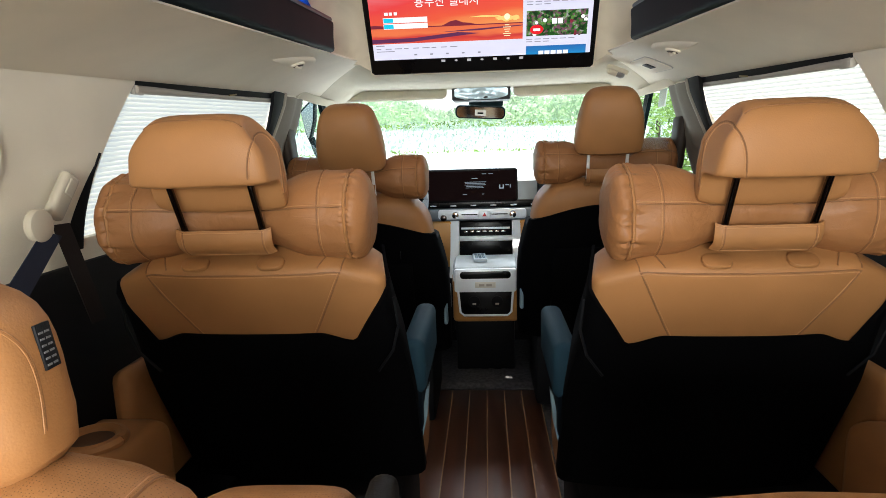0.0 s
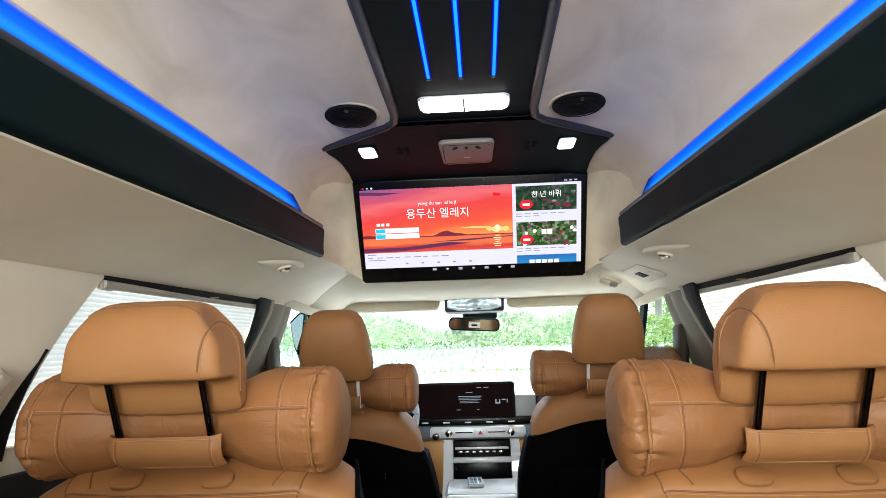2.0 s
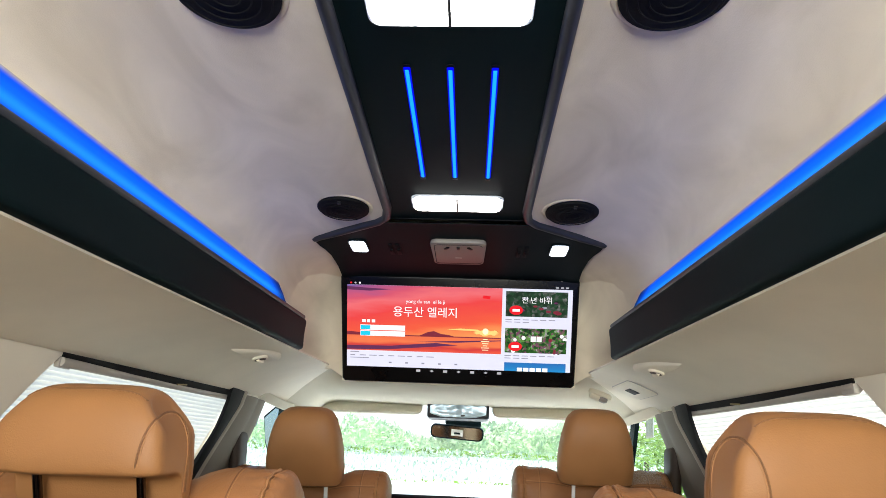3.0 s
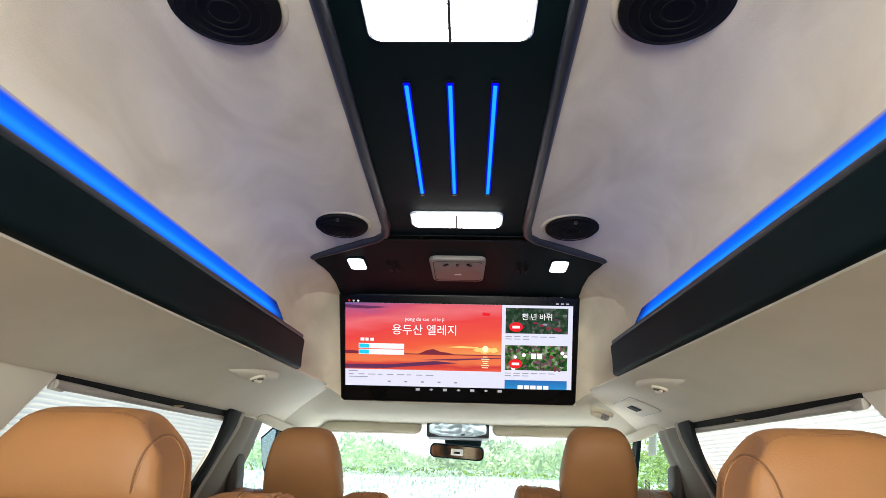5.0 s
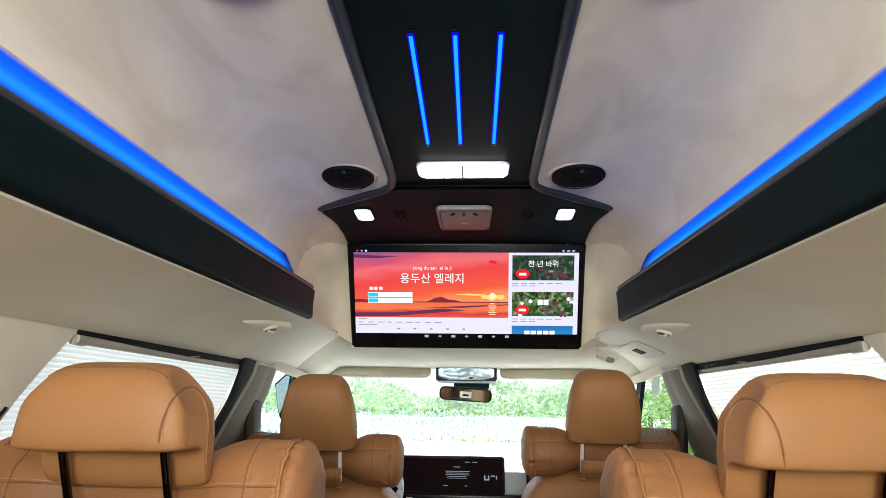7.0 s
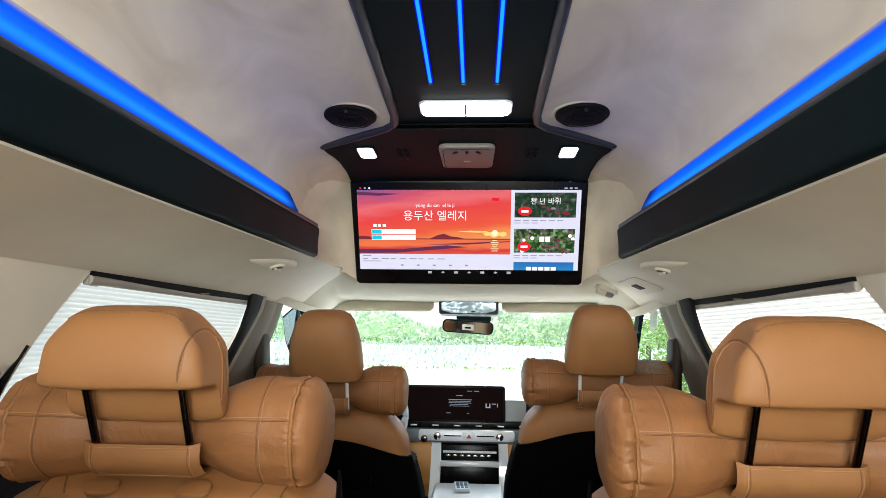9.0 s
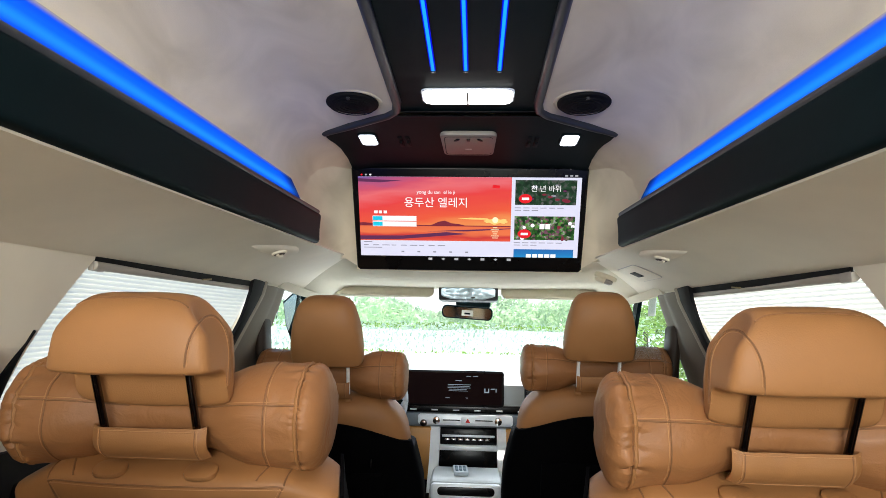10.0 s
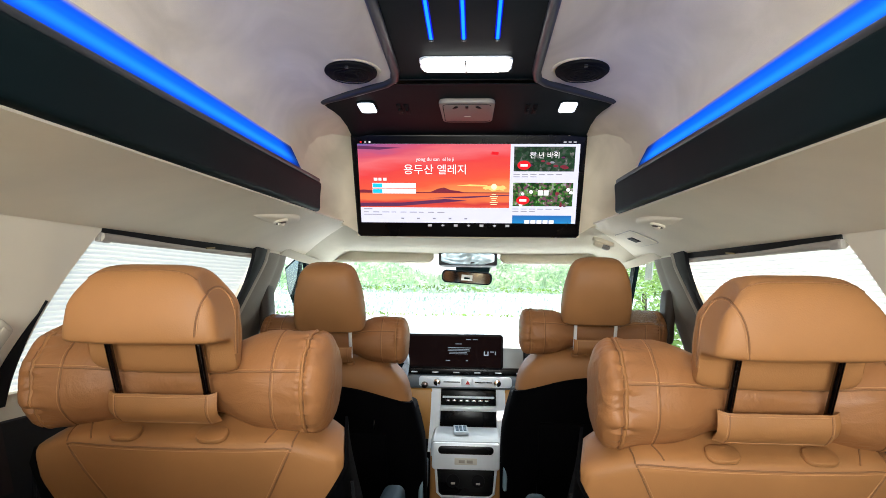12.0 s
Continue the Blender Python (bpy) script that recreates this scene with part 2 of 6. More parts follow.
def rings(sections, closed_ends=True, wrap=True, bm=None):
    """A skin over rings of equal length."""
    bm = bm or bmesh.new()
    made = [[bm.verts.new(p) for p in ring] for ring in sections]
    n = len(made[0])
    for a, b in zip(made, made[1:]):
        for i in range(n if wrap else n - 1):
            j = (i + 1) % n
            bm.faces.new((a[i], a[j], b[j], b[i]))
    if closed_ends and wrap:
        bm.faces.new(made[0][::-1])
        bm.faces.new(made[-1])
    return bm


def plate(points, thick, m=None, r=0.0, seg=2):
    """A flat outline in x and z, thick along y."""
    bm = bmesh.new()
    front = bm.faces.new([bm.verts.new((x, 0, z)) for x, z in points])
    got = bmesh.ops.extrude_face_region(bm, geom=[front])
    bmesh.ops.translate(bm, vec=(0, thick, 0), verts=[g for g in got["geom"] if isinstance(g, bmesh.types.BMVert)])
    bmesh.ops.recalc_face_normals(bm, faces=bm.faces)
    if r > 0:
        edges = [e for e in bm.edges if abs(e.verts[0].co.y - e.verts[1].co.y) < 1e-6]
        bmesh.ops.bevel(bm, geom=edges, offset=r, segments=seg, profile=0.5, affect="EDGES")
    if m is not None:
        bm.transform(m)
    return bm


def sheet(grid, thick, m=None):
    """A skin over a grid of points, given thickness."""
    bm = rings(grid, closed_ends=False, wrap=False)
    bmesh.ops.recalc_face_normals(bm, faces=bm.faces)
    if thick:
        bmesh.ops.solidify(bm, geom=list(bm.faces), thickness=thick)
    if m is not None:
        bm.transform(m)
    return bm


def tube(path, r, n=8, bm=None, m=None):
    """A round rod along a path."""
    pts = [Vector(p) for p in path]
    sections = []
    for i, p in enumerate(pts):
        d = (pts[min(i + 1, len(pts) - 1)] - pts[max(i - 1, 0)]).normalized()
        a = d.orthogonal().normalized() if i == 0 else (a - d * a.dot(d)).normalized()
        b = d.cross(a)
        sections.append([p + r * (math.cos(k * math.tau / n) * a + math.sin(k * math.tau / n) * b) for k in range(n)])
    bm2 = rings(sections)
    if m is not None:
        bm2.transform(m)
    return join(bm, bm2)


def disc(radius, thick, n=32, m=None, r=0.0):
    return plate([(radius * math.cos(k * math.tau / n), radius * math.sin(k * math.tau / n)) for k in range(n)], thick, m, r)


def rounded(w, h, r, n=5, cx=0.0, cz=0.0):
    """The outline of a rounded rectangle."""
    pts = []
    for qx, qz, a0 in ((1, 1, 0), (-1, 1, 90), (-1, -1, 180), (1, -1, 270)):
        for k in range(n + 1):
            a = radians(a0 + 90 * k / n)
            pts.append((cx + qx * (w / 2 - r) + r * math.cos(a), cz + qz * (h / 2 - r) + r * math.sin(a)))
    return pts


def ease(x, a, b):
    t = max(0.0, min(1.0, (x - a) / (b - a)))
    return t * t * (3 - 2 * t)


def stuffed(profile, half, us=None, p=5.0, end=0.55, lump=0.0):
    """An upholstered form: a side outline (y, z) drawn out along x to the half width half(z), rounded at both ends."""
    us = us or [-1, -0.985, -0.95, -0.88, -0.75, -0.5, -0.2, 0.2, 0.5, 0.75, 0.88, 0.95, 0.985, 1]
    cy, cz = sum(q[0] for q in profile) / len(profile), sum(q[1] for q in profile) / len(profile)
    sections = []
    for u in us:
        k = end + (1 - end) * max(0.0, 1 - abs(u) ** p) ** (1 / p)
        ring = []
        for y, z in profile:
            q = Vector((u * half(z), cy + (y - cy) * k, cz + (z - cz) * (0.35 + 0.65 * k)))
            if lump:
                q += lump * noise.noise_vector(q * 14)
            ring.append(q)
        sections.append(ring)
    return rings(sections)


def smooth_loop(points, times=2):
    """A closed outline with its corners cut round."""
    for _ in range(times):
        out = []
        for a, b in zip(points, points[1:] + points[:1]):
            out += [(0.75 * a[0] + 0.25 * b[0], 0.75 * a[1] + 0.25 * b[1]), (0.25 * a[0] + 0.75 * b[0], 0.25 * a[1] + 0.75 * b[1])]
        points = out
    return points


def lettering(body, size, mat, parent, m, name="lettering"):
    curve = bpy.data.curves.new(name, "FONT")
    curve.body, curve.size, curve.align_x = body, size, "CENTER"
    ob = bpy.data.objects.new(name, curve)
    scene.collection.objects.link(ob)
    bpy.context.view_layer.update()
    me = bpy.data.meshes.new_from_object(ob.evaluated_get(bpy.context.evaluated_depsgraph_get()))
    bpy.data.objects.remove(ob)
    bm = bmesh.new()
    bm.from_mesh(me)
    bpy.data.meshes.remove(me)
    bm.transform(m)
    return part(name, bm, mat, parent, smooth=False)


# ---- the shell of the van ----
REAR, NOSE = -1.2, 3.12


def wall_x(z):
    """Half the inner width at a height."""
    if z < 0.95:
        return 0.80
    return 0.80 - 0.075 * ease(z, 0.9, 1.45) - 0.02 * max(0, z - 1.0)


def top_z(y):
    return 1.365 + 0.04 * (y - 1.7)


def ledge_z(y):
    return 0.062 * (y - 1.905)


def panel_z(x, y):
    """Height of the sloping panel between the window head and the ledge."""
    xo, zo = wall_x(top_z(y)), top_z(y)
    f = (xo - x) / (xo - 0.452)
    return zo + (1.474 + ledge_z(y) - zo) * f + 0.012 * math.sin(max(0.0, min(1.0, f)) * math.pi)


def panel_end(x):
    """Where the sloping panel gives way to the cab headlining: further forward towards the door."""
    return 2.36 + 0.36 * max(0.0, (abs(x) - 0.46) / 0.26) ** 0.8


def wall_patch(bm, side, y_low, y_high, z0, z1, ny=10, nz=8, thick=0.03):
    """Wall between two lines: y_low(z) to y_high(z)."""
    grid = []
    for i in range(nz + 1):
        row = []
        for j in range(ny + 1):
            f = i / nz
            a, b = y_low(f), y_high(f)
            y = a + (b - a) * j / ny
            za, zb = (z0(y) if callable(z0) else z0), (z1(y) if callable(z1) else z1)
            z = za + (zb - za) * f
            row.append(Vector((side * wall_x(z), y, z)))
        grid.append(row)
    bm2 = rings(grid, closed_ends=False, wrap=False)
    got = bmesh.ops.extrude_face_region(bm2, geom=list(bm2.faces))
    bmesh.ops.translate(bm2, vec=(side * thick, 0, 0), verts=[g for g in got["geom"] if isinstance(g, bmesh.types.BMVert)])
    return join(bm, bm2)


SILL = 1.03


def rear_edge(f):
    """Rear edge of the side window opening, f from the sill to its head."""
    return 1.148 + 0.147 * max(0.0, f) ** 1.9


def front_edge(f):
    """Curved front edge of the side window opening."""
    return 2.01 + 0.225 * max(0.0, f) ** 1.3 - 0.022 * ease(f, 0.86, 1.0)


tagged(part("floor", box(-0.82, 0.82, REAR, 3.6, -0.06, -0.012, 0.0), CARPET, smooth=False), "charcoal carpeted van floor", "floor", kind="structure")

for side, word in ((-1, "west"), (1, "east")):
    bm = wall_patch(None, side, lambda f: REAR, lambda f: 3.15, 0.0, SILL, 16, 8)
    bm = wall_patch(bm, side, lambda f: REAR, rear_edge, SILL, top_z, 10, 14)
    bm = wall_patch(bm, side, lambda f: front_edge(f) - 0.012, lambda f: 2.34 + 0.13 * f, SILL, top_z, 10, 14)
    tagged(part("wall_" + word, bm, BEIGE), "beige moulded side wall with window openings", "wall", kind="structure")
    # sloping panel between the window and the cove ledge
    grid = []
    for k in range(9):
        f = k / 8
        row = []
        for j in range(25):
            x = 0.725 + (0.452 - 0.725) * f
            y = REAR + (panel_end(x) - REAR) * j / 24
            x = wall_x(top_z(y)) + (0.452 - wall_x(top_z(y))) * f
            row.append(Vector((side * x, y, panel_z(x, y))))
        grid.append(row)
    tagged(part("panel_" + word, sheet(grid, 0.006), BEIGE), "beige sloping upper trim panel", "wall panel", kind="structure")

# tailgate behind the camera, with its window
bm = None
for x0, x1, z0, z1 in ((-0.82, 0.82, 0, 0.98), (-0.82, 0.82, 1.46, 1.9), (-0.82, -0.6, 0.98, 1.46), (0.6, 0.82, 0.98, 1.46)):
    bm = box(x0, x1, REAR - 0.04, REAR, z0, z1, 0.0, bm=bm)
tagged(part("wall_south", bm, BEIGE, smooth=False), "beige tailgate trim with a window opening", "wall", kind="structure")

# raised suede headlining on both sides of the overhead panel
for side, word in ((-1, "west"), (1, "east")):
    outline = [(0.192, 1.805), (0.25, 1.805), (0.34, 1.803), (0.42, 1.796), (0.47, 1.782), (0.51, 1.757), (0.535, 1.72), (0.548, 1.67), (0.553, 1.62), (0.555, 1.53)]
    grid = []
    for x, z in outline:
        row = []
        for j in range(31):
            y = REAR + (2.30 - REAR) * j / 30
            low = (1.805 - z) / 0.275
            row.append(Vector((side * x, y, z + low * ledge_z(y) * 0.8)))
        grid.append(row)
    bm = sheet(grid, 0.01)
    # the rounded end that turns in towards the screen
    grid = []
    for i in range(25):
        f = i / 24
        row = []
        for j in range(13):
            a = radians(90 * j / 12)
            wide = 0.13 - 0.02 * f
            flare = max(0.0, 1 - f / 0.5) ** 2 * math.sin(2 * a)
            x, y = 0.555 - wide * (1 - math.cos(a)) - 0.035 * (1 - f) ** 2 - 0.02 * flare, 1.98 + (0.27 + 0.05 * f) * math.sin(a) - 0.13 * flare
            foot = panel_z(max(x, 0.47), y) - 0.002 - 0.012 * max(0.0, 0.47 - x) / 0.03
            z = 1.81 + (foot - 1.81) * f
            row.append(Vector((side * x, y, z)))
        z = 1.81 - 0.352 * f
        face = max(row[-1].y, 2.318 - 0.473 * (z - 1.494))
        row.append(Vector((side * 0.403, face + 0.006, z)))
        grid.append(row)
    bm = join(bm, sheet(grid, 0.008))
    tagged(part("headlining_" + word, bm, SUEDE), "brushed grey-beige suede headlining", "ceiling", kind="structure")
bm = box(-0.64, 0.64, REAR, 2.4, 1.87, 1.89, 0.0)
for side in (-1, 1):
    bm = box(side * 0.63 - 0.01, side * 0.63 + 0.01, REAR, 2.4, 1.46, 1.88, 0.0, bm=bm)
tagged(part("ceiling", bm, BEIGE, smooth=False), "closed roof skin above the headlining", "ceiling", kind="structure")

# firewall in front of the pedals
tagged(part("firewall", box(-0.82, 0.82, 3.60, 3.64, -0.1, 1.0, 0.0), BLACK_RUBBER, smooth=False), "black firewall below the dashboard", "wall", kind="structure")

# lower front roof over the cab
grid = []
for k in range(49):
    f = -1 + k / 24
    x, row = f * 0.72, []
    start = panel_end(x) - 0.004
    for j in range(17):
        y = start + (NOSE - start) * j / 16
        z = 1.462 - 0.006 * math.cos(f * 2) - 0.07 * ease(abs(f), 0.80, 1.0)
        z += (panel_z(min(abs(x), 0.72), start) + 0.006 - z) * (1 - ease(y, start, start + 0.30)) * ease(abs(x), 0.385, 0.425)
        row.append(Vector((x, y, z)))
    grid.append(row)
tagged(part("cab_roof", sheet(grid, 0.012), BEIGE_PALE), "pale beige cab headlining", "ceiling", kind="structure")
# unseen slab added to keep stray sun off the aisle floor
tagged(part("ceiling_cab", box(-0.74, 0.74, 2.34, 3.10, 1.492, 1.504, 0.0), BEIGE_PALE, smooth=False), "unseen sun blocker added above the cab headlining", "ceiling", kind="structure")
bm = box(-0.62, 0.62, 2.345, 2.365, 1.53, 1.88, 0.0)
bm = box(-0.50, 0.50, 2.345, 2.365, 1.488, 1.53, 0.0, bm=bm)
bm = box(-0.41, 0.41, 2.345, 2.365, 1.45, 1.488, 0.0, bm=bm)
tagged(part("bulkhead", bm, SUEDE, smooth=False), "suede step between the raised roof and the cab", "wall", kind="structure")


# ---- overhead panel, lamps and screen ----
def mirrored(points):
    return points + [(-x, y) for x, y in points[::-1]]


def flat_xy(points, z0, z1, r=0.0):
    """An outline in x and y between two heights."""
    return plate(points, z1 - z0, Matrix.Translation((0, 0, z0)) @ Matrix(((1, 0, 0, 0), (0, 0, 1, 0), (0, 1, 0, 0), (0, 0, 0, 1))), r)


PANEL_Z = 1.802
overhead = thing("overhead_console", "dark blue-black overhead console along the roof centre", "overhead console", at=(0, 0, 0))
part("panel", flat_xy(mirrored([(0.180, REAR), (0.180, 1.62), (0.188, 1.66), (0.205, 1.69)]), PANEL_Z, PANEL_Z + 0.02), DARK_PLASTIC, overhead)
# front housing that spreads over the screen
outline = ((1.694, 0.205), (1.722, 0.25), (1.77, 0.33), (1.815, 0.40), (1.835, 0.419), (1.86, 0.416), (1.90, 0.405), (1.95, 0.398), (2.05, 0.397), (2.2, 0.406))
grid = [[Vector((w * u, y, PANEL_Z - 0.0105 - 0.004 * ease(y, 2.0, 2.2) - 0.010 * ease(abs(w * u), 0.30, 0.40))) for u in np.linspace(-1, 1, 25)] for y, w in outline]
part("front_housing", sheet(grid, 0.0015), DARK_PLASTIC, overhead)
part("joint", box(-0.2, 0.2, 1.688, 1.693, PANEL_Z - 0.002, PANEL_Z + 0.01, 0.0), BLACK_RUBBER, overhead)
for side in (-1, 1):
    edge = [(side * 0.182, REAR, PANEL_Z - 0.004), (side * 0.182, 1.0, PANEL_Z - 0.004), (side * 0.182, 1.62, PANEL_Z - 0.004), (side * 0.189, 1.665, PANEL_Z - 0.006), (side * 0.215, 1.695, PANEL_Z - 0.008),
            (side * 0.26, 1.722, PANEL_Z - 0.010), (side * 0.34, 1.772, PANEL_Z - 0.012), (side * 0.405, 1.812, PANEL_Z - 0.012), (side * 0.421, 1.826, PANEL_Z - 0.012)]
    part("edge_trim", tube(edge, 0.0125, 10), DARK_TRIM, overhead, "dark grey rounded edge moulding")


def flush_lamp(name, label, w, d, at, mat, cells=2):
    lamp = thing(name, label, "ceiling lamp", "ceiling lamps", at)
    part("rim", flat_xy(rounded(w + 0.012, d + 0.012, min(0.02, d * 0.35)), -0.004, 0.004, 0.0015), SILVER, lamp)
    part("diffuser", flat_xy(rounded(w, d, min(0.018, d * 0.3)), -0.009, 0.0, 0.002), mat, lamp, "lit white diffuser")
    if cells > 1:
        for x in (0.0,):
            part("divider", box(x - 0.0022, x + 0.0022, -d / 2 + 0.001, d / 2 - 0.001, -0.0125, -0.006, 0.0), DARK_TRIM, lamp, "thin grey divider")
    inner = rounded(w - 0.012, d - 0.012, min(0.014, d * 0.3))
    part("inner_line", tube([(x, y, -0.009) for x, y in inner + inner[:1]], 0.0009, 6), GREY_UNIT, lamp)
    return lamp


flush_lamp("ceiling_lamp", "lit white rectangular lamp in the overhead console", 0.220, 0.078, (0.002, 1.580, PANEL_Z), LAMP_WHITE)
flush_lamp("ceiling_lamp", "larger lit white lamp in the overhead console", 0.236, 0.163, (0.002, 0.834, PANEL_Z), LAMP_WHITE)
for x in (-0.075, -0.001, 0.075):
    bar = thing("light_bar", "thin blue-lit strip in the overhead console", "light strip", "light strips", (x, 1.230, PANEL_Z))
    part("groove", flat_xy(rounded(0.016, 0.424, 0.007), -0.002, 0.004), BLACK_RUBBER, bar)
    part("diffuser", box(-0.0062, 0.0062, -0.206, 0.202, -0.005, 0.0, 0.0022), BAR_EDGE, bar, "blue glowing strip")
    part("bright_core", box(-0.0034, 0.0034, -0.202, 0.199, -0.0066, -0.004, 0.001), BAR_CORE, bar, "brighter blue core")
    part("end_cap", box(-0.0055, 0.0055, 0.202, 0.210, -0.006, 0.0, 0.001), BLACK_GLOSS, bar)
    part("screw", disc(0.0014, 0.001, 8, pose(0, 0.206, -0.0066, 90)), CHROME, bar)

HOUSE_Z = PANEL_Z - 0.0125
for side in (-1, 1):
    spot = thing("spot_lamp", "small lit white spot lamp beside the screen", "spot lamp", "spot lamps", (side * 0.299, 1.876, HOUSE_Z))
    part("rim", flat_xy(rounded(0.056, 0.096, 0.014), -0.004, 0.003, 0.001), DARK_PLASTIC, spot)
    part("diffuser", flat_xy(rounded(0.048, 0.088, 0.012), -0.0068, 0.0, 0.0), SPOT_WHITE, spot, "lit bluish white cover")
    switch = thing("switch_pair", "pair of small black slide switches", "switch", "switches", (side * 0.193, 1.905, HOUSE_Z))
    for dx in (-0.011, 0.011):
        part("slot", box(dx - 0.007, dx + 0.007, -0.045, 0.045, -0.003, 0.001, 0.002), BLACK_RUBBER, switch)
        part("slider", box(dx - 0.004, dx + 0.004, -0.012, 0.012, -0.008, -0.002, 0.002), BLACK_RUBBER, switch)

UNIT_GREY = material("taupe_plastic", (0.27, 0.24, 0.205), 0.5)
unit = thing("control_unit", "taupe plastic control box with three small knobs", "control box", at=(0.001, 1.911, HOUSE_Z))
part("body", flat_xy([(x * (1 - 0.05 * (z > 0)), z) for x, z in rounded(0.164, 0.196, 0.022, cz=-0.006)], -0.013, 0.002, 0.005), UNIT_GREY, unit)
part("lid_gap", tube([(x, y, -0.0128) for x, y in rounded(0.140, 0.165, 0.014, cz=-0.006)] + [(0.07, -0.0745, -0.0128)], 0.0011, 6), BLACK_RUBBER, unit)
for x, turn in ((-0.034, 30), (0.0, 0), (0.034, -30)):
    part("knob", box(-0.005, 0.005, -0.011, 0.011, -0.0165, -0.011, 0.003, m=Matrix.Translation((x, -0.062, 0)) @ Matrix.Rotation(radians(turn), 4, "Z")), BLACK_GLOSS, unit)
part("mark", box(-0.010, 0.010, 0.022, 0.0245, -0.0142, -0.011, 0.0), WHITE_PLASTIC, unit)

for side in (-1, 1):
    for y, r, x, group in ((1.604, 0.067, 0.294, "front"), (0.838, 0.078, 0.3145, "rear")):
        speaker = thing("ceiling_speaker", "round black speaker set in the suede headlining", "speaker", "ceiling speakers", (side * x, y, 1.7945))
        part("ring", disc(r, 0.010, 40, pose(0, 0, -0.009, 90), 0.003), BLACK_RUBBER, speaker)
        bm = None
        for rr in (0.85, 0.66, 0.47, 0.28):
            loop = [(r * rr * math.cos(k * math.tau / 28), r * rr * math.sin(k * math.tau / 28), -0.0142) for k in range(29)]
            bm = tube(loop, 0.0013, 6, bm)
        part("grille", bm, BLACK_RUBBER, speaker)
        part("clip", box(-0.004, 0.004, -r * 0.86, -r * 0.74, -0.0165, -0.010, 0.001), DARK_TRIM, speaker)
        part("collar", tube([(r * 1.06 * math.cos(k * math.tau / 36), r * 1.06 * math.sin(k * math.tau / 36), 0.0055) for k in range(37)], 0.008, 10), SUEDE, speaker, "raised suede collar")

# the wide screen: local x across, z up the panel, -y towards the viewer
tilt = math.atan2(0.123, 0.260)
TV = Matrix.Translation((0, 2.302, 1.494)) @ Matrix.Rotation(tilt, 4, "X")
SW, SH = 0.776, 0.288
screen = thing("television", "wide black television showing a sunset karaoke page", "television", at=TV)
bezel = [(-0.405, -0.046), (-0.395, -0.056), (0.395, -0.056), (0.405, -0.046), (0.411, 0.315), (0.405, 0.322), (-0.405, 0.322), (-0.411, 0.315)]
part("bezel", plate(bezel, 0.05, Matrix.Translation((0, 0.002, 0)), 0.006, 3), BLACK_GLOSS, screen)


def picture_ramp(name, stops, strength, axis="Z", low=0.0, high=1.0, streak=0.0, slant=0.0):
    """A lit picture surface whose colour runs along one axis, broken by drawn-out streaks."""
    mat = bpy.data.materials.new(name)
    mat.use_nodes = True
    nt = mat.node_tree
    bsdf = nt.nodes["Principled BSDF"]
    bsdf.inputs["Base Color"].default_value = (0.01, 0.01, 0.01, 1)
    bsdf.inputs["Roughness"].default_value = 0.9
    bsdf.inputs["Specular IOR Level"].default_value = 0.05
    coord, split, scale_node, ramp = (nt.nodes.new("ShaderNode" + n) for n in ("TexCoord", "SeparateXYZ", "MapRange", "ValToRGB"))
    scale_node.inputs["From Min"].default_value, scale_node.inputs["From Max"].default_value = low, high
    nt.links.new(coord.outputs["Object"], split.inputs["Vector"])
    value = split.outputs[axis]
    if slant:
        lean = nt.nodes.new("ShaderNodeMath")
        lean.operation = "MULTIPLY_ADD"
        lean.inputs[1].default_value = slant
        nt.links.new(split.outputs["X"], lean.inputs[0])
        nt.links.new(value, lean.inputs[2])
        value = lean.outputs["Value"]
    if streak:
        place, tex, add = (nt.nodes.new("ShaderNode" + n) for n in ("Mapping", "TexNoise", "Math"))
        place.inputs["Scale"].default_value = (4, 1, 26)
        place.inputs["Rotation"].default_value = (0, 0.22, 0)
        tex.inputs["Scale"].default_value, tex.inputs["Detail"].default_value = 1.3, 4.0
        add.operation = "MULTIPLY_ADD"
        add.inputs[1].default_value = streak
        nt.links.new(coord.outputs["Object"], place.inputs["Vector"])
        nt.links.new(place.outputs["Vector"], tex.inputs["Vector"])
        nt.links.new(tex.outputs["Fac"], add.inputs[0])
        nt.links.new(value, add.inputs[2])
        value = add.outputs["Value"]
    nt.links.new(value, scale_node.inputs["Value"])
    nt.links.new(scale_node.outputs["Result"], ramp.inputs["Fac"])
    els = ramp.color_ramp.elements
    while len(els) < len(stops):
        els.new(0.5)
    for el, (pos, col) in zip(els, stops):
        el.position, el.color = pos, (*col, 1)
    nt.links.new(ramp.outputs["Color"], bsdf.inputs["Emission Color"])
    bsdf.inputs["Emission Strength"].default_value = strength
    return mat


GLOW = 0.285
PAGE = glowing("screen_page", (0.80, 0.80, 0.98), GLOW)
PAGE_TEXT = glowing("screen_text_grey", (0.30, 0.30, 0.36), GLOW)
PIC_WHITE = glowing("screen_white", (1.0, 0.97, 1.0), GLOW * 1.1)
PIC_CYAN = glowing("screen_cyan", (0.02, 0.62, 0.85), GLOW)
PIC_RED = glowing("screen_red", (0.85, 0.02, 0.03), GLOW)
PIC_HILL = glowing("screen_hill", (0.22, 0.03, 0.05), GLOW)
PIC_WAVE = glowing("screen_wave", (0.13, 0.035, 0.10), GLOW)
PIC_SUN = glowing("screen_sun", (1.0, 0.86, 0.55), GLOW * 1.25)
